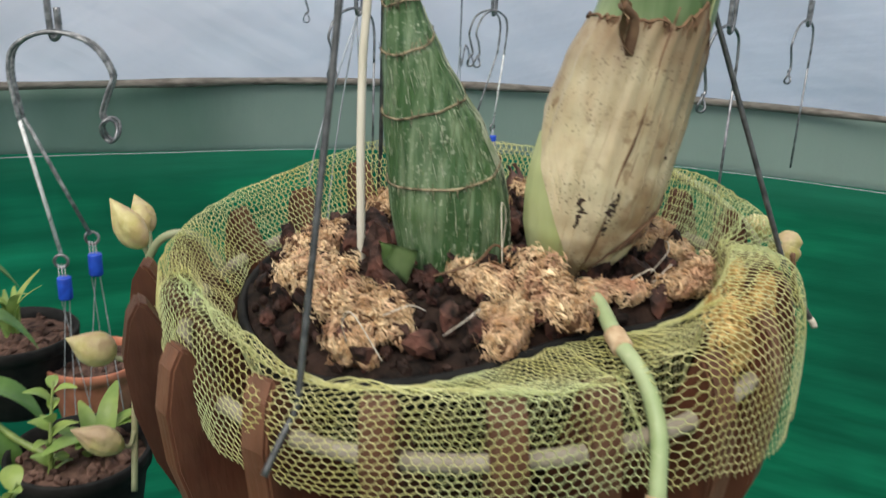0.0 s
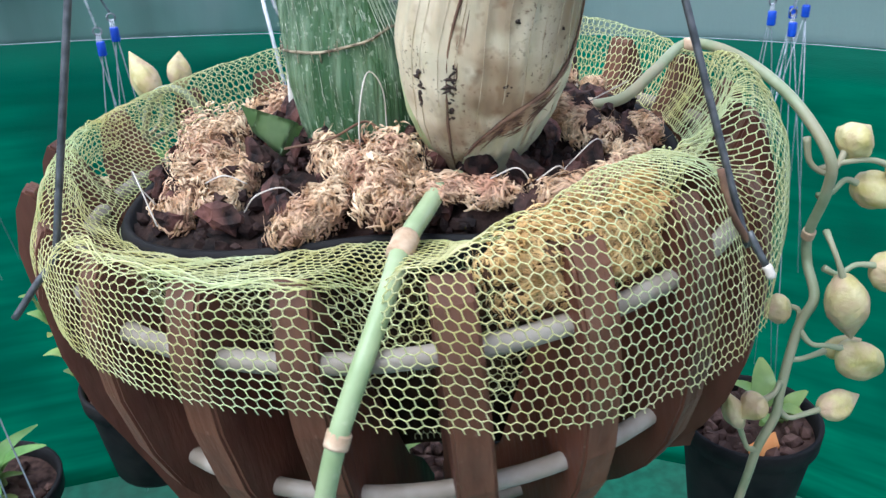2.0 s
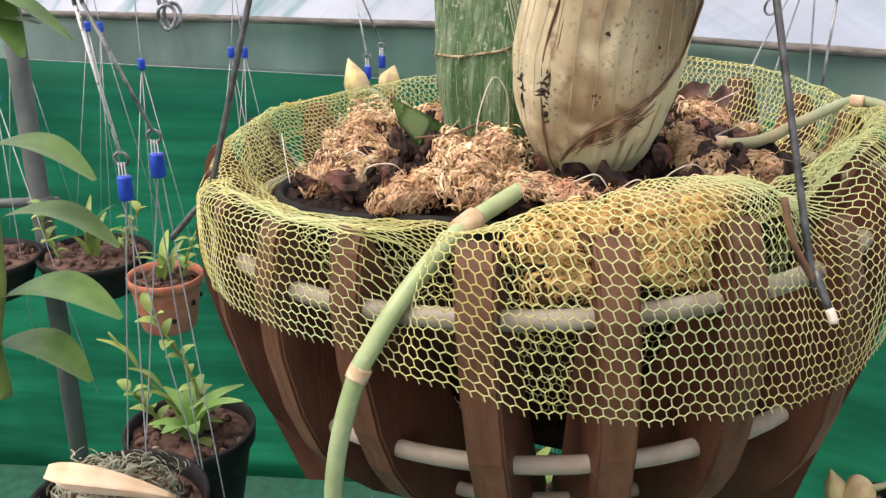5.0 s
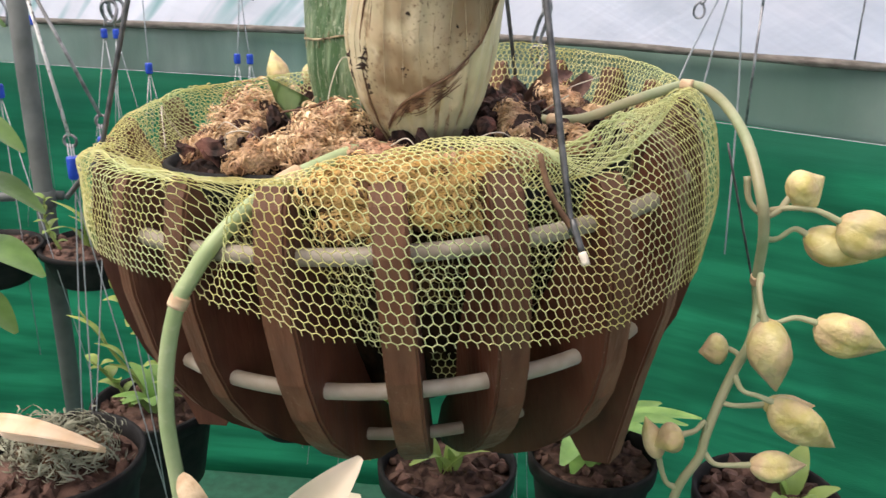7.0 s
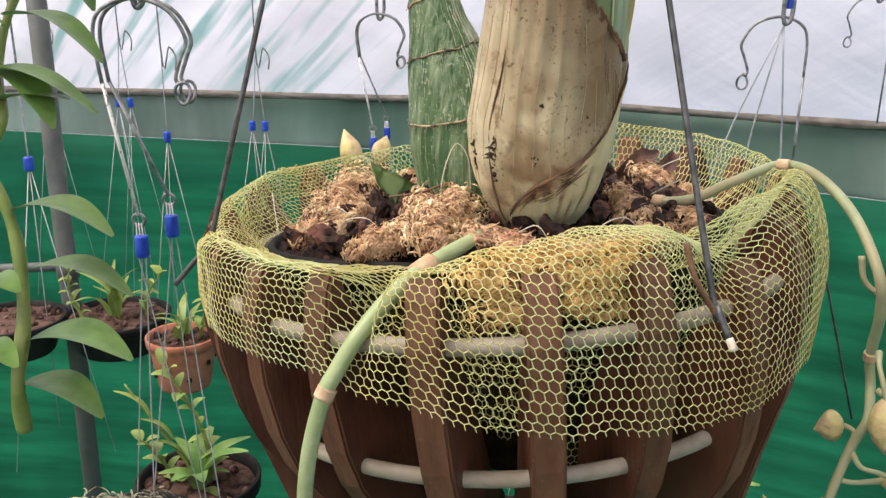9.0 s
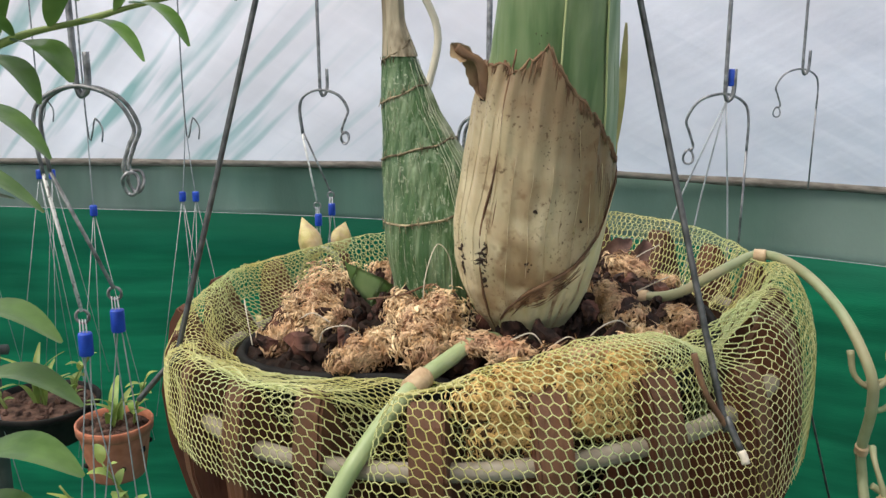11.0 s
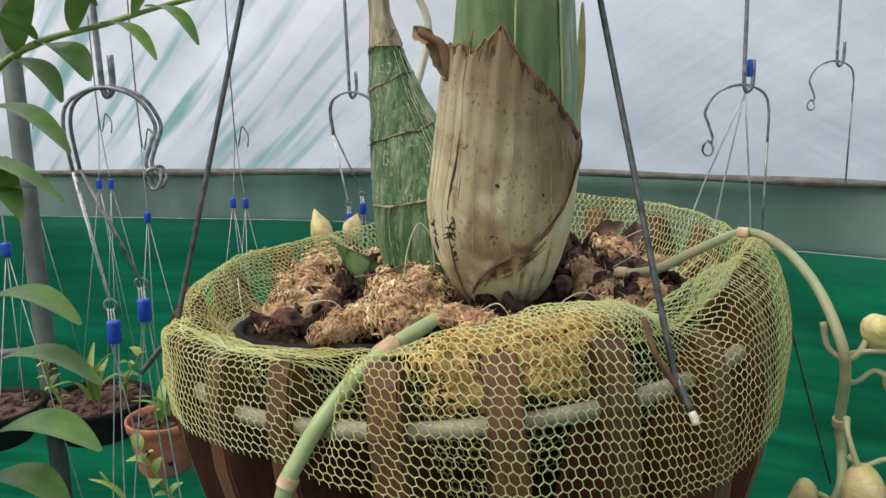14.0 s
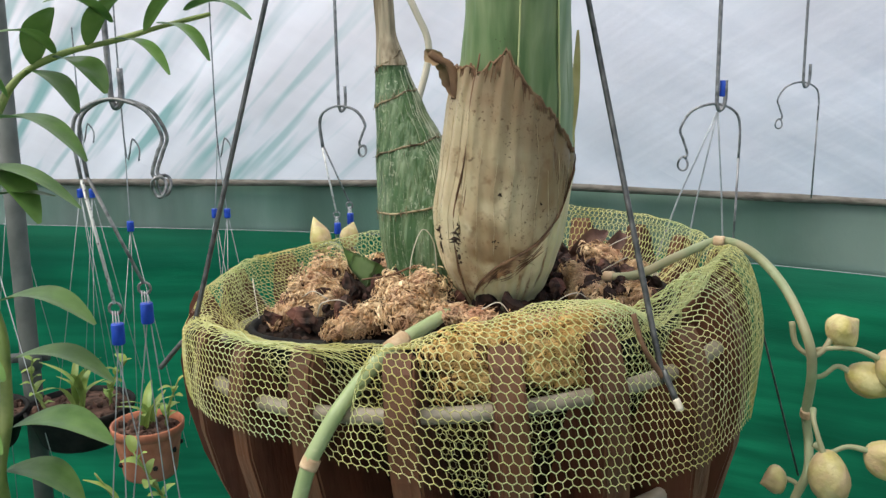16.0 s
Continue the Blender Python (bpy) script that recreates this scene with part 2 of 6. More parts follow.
def streaks(m, colour, turn, size, lo, hi, amount, along, zrange):
    """Long thin streaks of another colour, painted on for folds, that fade out along x and with height."""
    n, l = m.node_tree.nodes, m.node_tree.links
    co, mp, t, sx = n.new("ShaderNodeTexCoord"), n.new("ShaderNodeMapping"), n.new("ShaderNodeTexNoise"), n.new("ShaderNodeSeparateXYZ")
    mp.vector_type = "TEXTURE"
    mp.inputs["Rotation"].default_value, mp.inputs["Scale"].default_value = turn, size
    l.new(co.outputs["Object"], mp.inputs[0])
    l.new(co.outputs["Object"], sx.inputs[0])
    t.inputs["Scale"].default_value, t.inputs["Detail"].default_value = 1.0, 2.0
    l.new(mp.outputs[0], t.inputs["Vector"])
    fac = None
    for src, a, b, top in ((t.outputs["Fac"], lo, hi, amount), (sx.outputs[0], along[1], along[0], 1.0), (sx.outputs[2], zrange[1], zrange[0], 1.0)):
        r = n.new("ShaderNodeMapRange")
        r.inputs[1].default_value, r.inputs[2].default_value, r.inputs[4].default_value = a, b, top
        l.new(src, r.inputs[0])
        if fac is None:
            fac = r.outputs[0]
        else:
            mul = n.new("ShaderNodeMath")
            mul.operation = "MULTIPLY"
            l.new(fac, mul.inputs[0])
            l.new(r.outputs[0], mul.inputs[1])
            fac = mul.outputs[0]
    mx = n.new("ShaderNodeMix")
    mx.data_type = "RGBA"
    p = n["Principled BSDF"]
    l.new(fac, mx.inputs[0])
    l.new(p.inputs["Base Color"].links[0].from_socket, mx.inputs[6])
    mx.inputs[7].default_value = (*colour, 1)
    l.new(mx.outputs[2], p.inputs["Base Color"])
    for q in n:
        if q.type == "BSDF_TRANSLUCENT":
            l.new(mx.outputs[2], q.inputs["Color"])


# green light showing through the film's folds, put into its colour
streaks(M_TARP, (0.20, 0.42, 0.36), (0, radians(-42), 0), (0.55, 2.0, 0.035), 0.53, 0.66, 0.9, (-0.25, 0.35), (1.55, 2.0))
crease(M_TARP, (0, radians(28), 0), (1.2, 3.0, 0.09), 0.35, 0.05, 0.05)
# both cloths carry their folds' shading in the colour too
crease(M_GREEN, (0, 0, 0), (2.0, 2.0, 0.12), 0.4, 0.02, 0.12)
crease(M_BAND, (0, 0, 0), (0.15, 0.15, 1.5), 0.5, 0.02, 0.2)



def tint_along(m, colour, way, lo, hi, amount, scale=40.0):
    """Mixes in a colour along a direction, with a mottled border: discoloured patches, and dimmer light on the film."""
    n, l = m.node_tree.nodes, m.node_tree.links
    co, dot, t = n.new("ShaderNodeTexCoord"), n.new("ShaderNodeVectorMath"), n.new("ShaderNodeTexNoise")
    dot.operation = "DOT_PRODUCT"
    dot.inputs[1].default_value = way
    l.new(co.outputs["Object"], dot.inputs[0])
    l.new(co.outputs["Object"], t.inputs["Vector"])
    t.inputs["Scale"].default_value, t.inputs["Detail"].default_value = scale, 5.0
    add, mr, mx = n.new("ShaderNodeMath"), n.new("ShaderNodeMapRange"), n.new("ShaderNodeMix")
    add.operation = "MULTIPLY_ADD"
    l.new(t.outputs["Fac"], add.inputs[0])
    add.inputs[1].default_value = (hi - lo) * 1.2
    l.new(dot.outputs["Value"], add.inputs[2])
    mr.inputs[1].default_value, mr.inputs[2].default_value, mr.inputs[4].default_value = lo + (hi - lo) * 0.6, hi + (hi - lo) * 0.6, amount
    l.new(add.outputs[0], mr.inputs[0])
    mx.data_type = "RGBA"
    p = n["Principled BSDF"]
    l.new(mr.outputs[0], mx.inputs[0])
    l.new(p.inputs["Base Color"].links[0].from_socket, mx.inputs[6])
    mx.inputs[7].default_value = (*colour, 1)
    l.new(mx.outputs[2], p.inputs["Base Color"])
    for q in n:
        if q.type == "BSDF_TRANSLUCENT":
            l.new(mx.outputs[2], q.inputs["Color"])


# dimmer light through the film near the eave, put into its colour
tint_along(M_TARP, (0.46, 0.52, 0.50), (0, 0, -1), -1.72, -1.34, 0.32, 3.0)
# band turns darker green towards +x, lighter again past x = 1.05
tint_along(M_BAND, (0.15, 0.26, 0.21), (1, 0, 0), 0.15, 0.75, 0.7, 4.0)
tint_along(M_BAND, (0.40, 0.50, 0.44), (1, 0, 0), 1.05, 1.35, 0.75, 4.0)
tint_along(M_GREEN, (0.004, 0.17, 0.10), (0, 0, 1), 1.075, 1.105, 0.5, 6.0)
tint_along(M_SHEATH, (0.44, 0.45, 0.27), (0, 0, 0), -0.05, 0.05, 0.55, 70.0)
tint_along(M_SHEATH, (0.33, 0.19, 0.09), (0, 0, 0), -0.03, 0.07, 0.45, 130.0)
tint_along(M_SHEATH, (0.23, 0.14, 0.07), (0.60, 0, 0.80), 0.058, 0.114, 0.82, 50.0)
# darker brown mixed in towards the sheath's +x side
tint_along(M_SHEATH, (0.27, 0.175, 0.10), (0.94, -0.25, 0.2), 0.040, 0.072, 0.62, 60.0)
tint_along(M_SHEATH, (0.55, 0.53, 0.34), (0.2, 0, -0.98), -0.040, -0.005, 0.6)


def speckle(m, colour, scale, lo, hi, amount, patch=30.0, plo=0.45, phi=0.6):
    """Small flecks where a fine noise peaks, gathered in larger patches."""
    n, l = m.node_tree.nodes, m.node_tree.links
    co = n.new("ShaderNodeTexCoord")
    out = []
    for s, a, b, top in ((scale, lo, hi, amount), (patch, plo, phi, 1.0)):
        t, r = n.new("ShaderNodeTexNoise"), n.new("ShaderNodeMapRange")
        t.inputs["Scale"].default_value, t.inputs["Detail"].default_value = s, 2.0
        l.new(co.outputs["Object"], t.inputs["Vector"])
        r.inputs[1].default_value, r.inputs[2].default_value, r.inputs[4].default_value = a, b, top
        l.new(t.outputs["Fac"], r.inputs[0])
        out.append(r.outputs[0])
    mul, mx = n.new("ShaderNodeMath"), n.new("ShaderNodeMix")
    mul.operation = "MULTIPLY"
    l.new(out[0], mul.inputs[0])
    l.new(out[1], mul.inputs[1])
    mx.data_type = "RGBA"
    p = n["Principled BSDF"]
    l.new(mul.outputs[0], mx.inputs[0])
    l.new(p.inputs["Base Color"].links[0].from_socket, mx.inputs[6])
    mx.inputs[7].default_value = (*colour, 1)
    l.new(mx.outputs[2], p.inputs["Base Color"])


speckle(M_SHEATH, (0.09, 0.045, 0.022), 620, 0.60, 0.68, 0.9, 38, 0.46, 0.60)
speckle(M_SHEATH, (0.30, 0.19, 0.10), 65, 0.50, 0.68, 0.75, 18, 0.42, 0.62)
speckle(M_SHEATH, (0.20, 0.105, 0.05), 170, 0.58, 0.72, 0.8, 24, 0.40, 0.62)
speckle(M_SHEATH, (0.25, 0.145, 0.07), 48, 0.48, 0.62, 0.62, 15, 0.44, 0.56)
speckle(M_BULB, (0.36, 0.41, 0.28), 480, 0.58, 0.68, 0.8, 60, 0.38, 0.60)
speckle(M_WORN, (0.30, 0.22, 0.15), 420, 0.66, 0.76, 0.5, 50, 0.45, 0.65)
speckle(M_WHITEWIRE, (0.08, 0.08, 0.075), 260, 0.58, 0.66, 0.9, 60, 0.38, 0.55)
speckle(M_STALK, (0.50, 0.52, 0.32), 300, 0.60, 0.72, 0.5, 60, 0.45, 0.62)

# ---- mesh tools ----
def part(name, bm, material, parent, label="", smooth=True):
    """Links a bmesh (or a mesh) as one mesh object under a thing or a part."""
    if isinstance(bm, bpy.types.Mesh):
        me = bm
    else:
        me = bpy.data.meshes.new(name)
        bm.normal_update()
        bm.to_mesh(me)
        bm.free()
    if not me.materials:
        me.materials.append(material)
    if smooth:
        me.polygons.foreach_set("use_smooth", [True] * len(me.polygons))
    ob = new(name, me)
    if parent is not None:
        ob.parent = parent
    return tagged(ob, label)


def thing(name, at, label, category, group="", kind=""):
    ob = new(name)
    ob.empty_display_size = 0.02
    ob.location = at
    return tagged(ob, label, category, group, kind)


def spline(pts, n=8):
    """Catmull-Rom through the points."""
    p = [Vector(q) for q in pts]
    p = [p[0] * 2 - p[1]] + p + [p[-1] * 2 - p[-2]]
    out = []
    for i in range(1, len(p) - 2):
        for k in range(n):
            t = k / n
            a, b, c, d = p[i - 1], p[i], p[i + 1], p[i + 2]
            out.append(0.5 * (2 * b + (c - a) * t + (2 * a - 5 * b + 4 * c - d) * t * t + (3 * b - a - 3 * c + d) * t ** 3))
    out.append(p[-2])
    return out


def tube(bm, pts, rad, segs=8, cap=True, closed=False):
    """A round tube along the points; rad is a number or a function of the way along (0 to 1)."""
    pts = [Vector(p) for p in pts]
    n = len(pts)
    rings, up = [], None
    for i, p in enumerate(pts):
        if closed:
            d = (pts[(i + 1) % n] - pts[i - 1]).normalized()
        else:
            d = (pts[min(i + 1, n - 1)] - pts[max(i - 1, 0)]).normalized()
        if up is None:
            up = d.orthogonal().normalized()
        up = (up - d * up.dot(d)).normalized()
        side = d.cross(up)
        r = rad(i / max(n - 1, 1)) if callable(rad) else rad
        rings.append([bm.verts.new(p + (up * math.cos(a) + side * math.sin(a)) * r) for a in [2 * math.pi * k / segs for k in range(segs)]])
    for i in range(n if closed else n - 1):
        r0, r1 = rings[i], rings[(i + 1) % n]
        for k in range(segs):
            bm.faces.new((r0[k], r0[(k + 1) % segs], r1[(k + 1) % segs], r1[k]))
    if cap and not closed:
        bm.faces.new(rings[0][::-1])
        bm.faces.new(rings[-1])
    return rings


def tube_bm(pts, rad, segs=8, n=6):
    bm = bmesh.new()
    tube(bm, spline(pts, n) if n else pts, rad, segs)
    return bm


def lathe(bm, prof, segs=40, centre=(0, 0)):
    """Turns a profile of (radius, height) round the upright axis."""
    rings = []
    for r, z in prof:
        rings.append([bm.verts.new((centre[0] + r * math.cos(2 * math.pi * k / segs), centre[1] + r * math.sin(2 * math.pi * k / segs), z)) for k in range(segs)])
    for r0, r1 in zip(rings, rings[1:]):
        for k in range(segs):
            bm.faces.new((r0[k], r0[(k + 1) % segs], r1[(k + 1) % segs], r1[k]))
    return rings


def lump(bm, at, size, rnd, rough=0.35, sub=2):
    """An irregular chunk."""
    g = bmesh.ops.create_icosphere(bm, subdivisions=sub, radius=1.0)
    off = Vector((rnd.uniform(-50, 50), rnd.uniform(-50, 50), rnd.uniform(-50, 50)))
    rot = Euler((rnd.uniform(0, 6.3), rnd.uniform(0, 6.3), rnd.uniform(0, 6.3))).to_matrix()
    for v in g["verts"]:
        q = v.co.copy()
        k = 1 + rough * noise.noise(q * 1.3 + off) + rough * 0.5 * noise.noise(q * 3.1 + off)
        q = Vector((q.x * size[0], q.y * size[1], q.z * size[2])) * k
        v.co = rot @ q + Vector(at)


def blade(bm, base, tip, width, sag=0.15, fold=0.25, segs=12, up=(0, 0, 1), shape=0.8, back=0.0):
    """A leaf blade with a folded midrib from base to tip."""
    base, tip = Vector(base), Vector(tip)
    d = tip - base
    L = d.length
    up = Vector(up)
    side = d.cross(up).normalized()
    nrm = side.cross(d).normalized()
    rows = []
    for i in range(segs + 1):
        t = i / segs
        w = width * (math.sin(math.pi * min(1, (t * 0.96 + 0.02)) ** shape) ** 0.75) * 0.5 + 0.0004
        p = base + d * t + nrm * (L * sag * math.sin(math.pi * t) - back * L * t * t)
        rows.append([bm.verts.new(p + side * (w * s) + nrm * (abs(s) * w * fold)) for s in (-1, -0.5, 0, 0.5, 1)])
    for a, b in zip(rows, rows[1:]):
        for k in range(4):
            bm.faces.new((a[k], a[k + 1], b[k + 1], b[k]))


def sprigs(name, rnd, spine, count, length, width, core, flat=1.0):
    """A clump of short curled sprigs over a core, coloured dark for the shade in the gaps, that follows a spine of (x,
    y, z, radius).
    """
    bm = bmesh.new()
    pts = [Vector(s[:3]) for s in spine]
    rad = [s[3] for s in spine]
    for p, r in zip(pts, rad):
        lump(bm, p, (r * 0.68, r * 0.68, r * 0.60 * flat), rnd, 0.5, 2)
    me = bpy.data.meshes.new(name)
    bm.to_mesh(me)
    bm.free()
    co = [tuple(v.co) for v in me.vertices]
    faces = [tuple(p.vertices) for p in me.polygons]
    ncore = len(faces)
    me.clear_geometry()
    whole = pts[-1] - pts[0]
    comb = whole.normalized() if whole.length > 1e-6 else Vector((rnd.uniform(-1, 1), rnd.uniform(-1, 1), 0)).normalized()
    off = Vector((rnd.uniform(-40, 40), rnd.uniform(-40, 40), rnd.uniform(-40, 40)))
    for k in range(count):
        f = rnd.random() * (len(pts) - 1)
        i = min(int(f), len(pts) - 2) if len(pts) > 1 else 0
        c = pts[i].lerp(pts[i + 1], f - i) if len(pts) > 1 else pts[0]
        r = rad[i] + (rad[i + 1] - rad[i]) * (f - i) if len(pts) > 1 else rad[0]
        a, u = rnd.uniform(0, 2 * math.pi), rnd.uniform(-0.45, 1.0)
        h = math.sqrt(max(0.0, 1 - u * u))
        n = Vector((h * math.cos(a), h * math.sin(a), u * flat)).normalized()
        e = 0.80 + 0.62 * noise.noise((c + n * r) * 120 + off) + 0.66 * noise.noise((c + n * r) * 260 + off) + rnd.uniform(-0.08, 0.12)
        p = c + n * (r * e)
        q = (c + n * r) * 75 + off
        flow = Vector((noise.noise(q), noise.noise(q + Vector((31, 7, 3))), noise.noise(q + Vector((5, 17, 41))))) * 2.2 + comb * 0.5
        flow += Vector((rnd.uniform(-1, 1), rnd.uniform(-1, 1), rnd.uniform(-1, 1))) * 0.80
        t = (flow - n * flow.dot(n)).normalized()
        s = t.cross(n)
        L, w = length * rnd.uniform(0.45, 1.4), width * rnd.uniform(0.5, 1.3)
        curl, rise = rnd.uniform(-1.0, 1.0), rnd.uniform(-0.40, 0.45)
        if rnd.random() < 0.07:
            L, w, rise = L * 1.7, w * 0.4, rise + 0.6
        base = len(co)
        for x, q in ((0.0, 0.5), (0.33, 1.0), (0.70, 0.85), (1.0, 0.15)):
            m = p + t * (L * (x - 0.4)) + n * (L * (rise * x * x * 0.6 + 0.14 * math.sin(math.pi * x))) + s * (curl * L * x * x * 0.7)
            co.extend((tuple(m - s * w * q), tuple(m + n * w * q * 0.8), tuple(m + s * w * q)))
        for j in range(3):
            b = base + 3 * j
            faces.extend(((b, b + 1, b + 4, b + 3), (b + 1, b + 2, b + 5, b + 4)))
    me.from_pydata(co, [], faces)
    me.update()
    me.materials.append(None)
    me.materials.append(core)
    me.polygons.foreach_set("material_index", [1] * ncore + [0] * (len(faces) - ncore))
    return me


# ---- shelter: ground, cloth walls, film roof ----
PLAN = [(-2.3, 2.2), (-1.05, 2.04), (0.15, 2.0), (0.95, 1.78), (1.6, 1.3), (1.97, 0.55), (2.1, -0.7), (1.3, -2.2), (-1.2, -2.4), (-2.5, -1.0), (-2.7, 0.8)]
EAVE = 1.31
_ring = spline([(x, y, 0) for x, y in PLAN + [PLAN[0]]], 10)[:-1]


def cloth_top(p):
    # unseen cloth behind the camera reaches higher, added to hold back front light
    return 1.215 - 0.052 * min(1, max(0, (p.x + 0.9) / 1.9)) if p.y > -0.9 else 1.25


bm = bmesh.new()
g = bmesh.ops.create_grid(bm, x_segments=60, y_segments=60, size=30)
for v in bm.verts:
    v.co.z = 0.02 * noise.noise(v.co * 0.6)
tagged(part("ground", bm, M_GROUND, None), "dark green woven weed mat on the floor", "ground", kind="structure")


def wall_sheet(name, lo, hi, rows, material, label, ripple, inset=0.0):
    bm = bmesh.new()
    rings = []
    for j in range(rows + 1):
        r = []
        for i, p in enumerate(_ring):
            z = lo(p) + (hi(p) - lo(p)) * j / rows
            d = Vector((p.x - 0.2, p.y, 0)).normalized()
            q = p + d * (inset + ripple * noise.noise(Vector((p.x * 2.2, p.y * 2.2, z * 1.1))))
            r.append(bm.verts.new((q.x, q.y, z)))
        rings.append(r)
    n = len(_ring)
    for a, b in zip(rings, rings[1:]):
        for k in range(n):
            bm.faces.new((a[k], a[(k + 1) % n], b[(k + 1) % n], b[k]))
    ob = part(name, bm, material, None)
    md = ob.modifiers.new("thickness", "SOLIDIFY")
    md.thickness = 0.002
    return tagged(ob, label, "wall", kind="structure")


wall_sheet("wall_shade_cloth", lambda p: -0.02, cloth_top, 14, M_GREEN, "taut green woven shade cloth wall", 0.03)
wall_sheet("wall_sheer_band", lambda p: cloth_top(p) - 0.03, lambda p: EAVE + 0.012, 4, M_BAND, "grey green sheer cloth band under the eave", 0.02, 0.012)
bm = bmesh.new()
tube(bm, [p + Vector((0, 0, EAVE + 0.008 + 0.008 * noise.noise(p * 1.7))) for p in _ring], lambda t: 0.009 + 0.004 * noise.noise(Vector((t * 40, 0, 0))), 8, closed=True)
tagged(part("trim_eave", bm, M_EAVE, None), "weathered brown batten along the eave", "trim", kind="structure")
bm = bmesh.new()
tube(bm, [p * 0.985 + Vector((0, 0, cloth_top(p) + 0.004)) for p in _ring], 0.0009, 6, closed=True)
tagged(part("trim_wire", bm, M_THIN, None), "thin pale wire along the cloth's top edge", "wire", kind="structure")

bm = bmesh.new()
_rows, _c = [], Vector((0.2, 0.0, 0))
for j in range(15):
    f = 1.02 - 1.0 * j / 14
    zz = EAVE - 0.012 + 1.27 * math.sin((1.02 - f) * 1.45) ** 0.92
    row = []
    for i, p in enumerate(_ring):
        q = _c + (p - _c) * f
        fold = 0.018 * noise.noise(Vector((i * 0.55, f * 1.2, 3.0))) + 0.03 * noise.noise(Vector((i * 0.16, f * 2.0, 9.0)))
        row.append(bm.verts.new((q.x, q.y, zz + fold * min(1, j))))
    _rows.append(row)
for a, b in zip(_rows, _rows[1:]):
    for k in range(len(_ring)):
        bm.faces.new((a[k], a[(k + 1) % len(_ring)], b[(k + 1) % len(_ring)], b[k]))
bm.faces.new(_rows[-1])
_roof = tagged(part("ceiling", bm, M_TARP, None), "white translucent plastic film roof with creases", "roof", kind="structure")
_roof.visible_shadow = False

# ---- hanging basket ----
CX, CY = 0.322, 0.285
TILT = Matrix.Translation((CX, CY, 1.40)) @ Euler((-0.025, -0.088, 0)).to_matrix().to_4x4() @ Matrix.Translation((0, 0, -1.40))


def tilted(ob):
    ob.matrix_world = TILT
    return ob


basket = tilted(thing("hanging_basket", (0, 0, 0), "round brown wooden slatted hanging basket with pale ring rods", "basket"))
FIN = [(0.131, 1.467), (0.149, 1.4725), (0.1560, 1.460), (0.1605, 1.445), (0.160, 1.418), (0.155, 1.390), (0.148, 1.370), (0.138, 1.3535), (0.124, 1.339),
       (0.107, 1.326), (0.085, 1.314), (0.062, 1.306), (0.054, 1.314), (0.066, 1.333), (0.084, 1.350), (0.100, 1.372), (0.112, 1.400), (0.1235, 1.430), (0.1275, 1.455)]
TALL = [(0.1475, 1.4705), (0.1510, 1.4730), (0.1560, 1.4645)] + FIN[3:15] + [(0.110, 1.400), (0.1270, 1.430), (0.1415, 1.4560)]
FOOT = TALL[:3] + FIN[3:7] + [(0.142, 1.352), (0.127, 1.302), (0.112, 1.299), (0.096, 1.324), (0.078, 1.318)] + FIN[13:15] + TALL[-3:]


def fin_mesh(name, prof):
    bm = bmesh.new()
    h = 0.0070
    a = [bm.verts.new((r, -h, z)) for r, z in prof]
    b = [bm.verts.new((r, h, z)) for r, z in prof]
    bm.faces.new(a)
    bm.faces.new(b[::-1])
    n = len(prof)
    for k in range(n):
        bm.faces.new((a[k], b[k], b[(k + 1) % n], a[(k + 1) % n]))
    bmesh.ops.recalc_face_normals(bm, faces=bm.faces)
    bmesh.ops.bevel(bm, geom=[e for e in bm.edges if e.calc_face_angle(0) > 1.2], offset=0.0012, segments=2, affect="EDGES")
    bm.normal_update()
    for f in bm.faces:
        f.material_index = int(abs(f.normal.y) < 0.75 and f.calc_center_median().x > 0.5 * (f.calc_center_median().z - 1.306) + 0.06)
    me = bpy.data.meshes.new(name)
    bm.to_mesh(me)
    bm.free()
    me.materials.append(M_WOOD)
    me.materials.append(M_WORN)
    return me


_slat, _foot = fin_mesh("slat", TALL), fin_mesh("slat_foot", FOOT)
_rnd = random.Random(4)
for k in range(21):
    ob = new("slat", _foot if k in (3, 10, 16) else _slat)
    ob.parent = basket
    wide = {19: 0.965, 11: 1.03, 12: 1.07, 13: 1.10, 14: 1.105, 15: 1.08, 16: 1.03}.get(k, 1.0)
    lift = {2: -0.007, 5: 0.003, 6: 0.006, 7: 0.009, 8: 0.012, 9: 0.011, 10: 0.002, 11: 0.002, 12: 0.003, 13: 0.007, 14: 0.008, 15: 0.004}.get(k, 0.002)
    ob.matrix_local = pose(0, 0, lift, 0, 0, -84.6 + 360 / 21 * k - (1.8 if k == 19 else 0) + _rnd.uniform(-0.8, 0.8)) @ Matrix.Diagonal((wide + _rnd.uniform(-0.008, 0.008), 1 + _rnd.uniform(-0.05, 0.1), 1, 1))
for r, z, w in ((0.1495, 1.4455, 0.0038), (0.1395, 1.382, 0.0036), (0.100, 1.3385, 0.003)):
    bm = bmesh.new()
    tube(bm, [(r * math.cos(a), r * math.sin(a), z) for a in [2 * math.pi * i / 84 for i in range(84)]], w, 10, closed=True)
    part("ring_rod", bm, M_ROD, basket, "pale ring rod threaded through the slats")

def near(a, at, wide):
    return math.exp(-(((a - radians(at) + math.pi) % (2 * math.pi) - math.pi) / wide) ** 2)


def pot_q(a):
    """Scale of the pot's radius at an azimuth, shaped to fit the camera's view."""
    return 1 - 0.235 * near(a, -112, 0.55) + 0.06 * near(a, -175, 0.35)


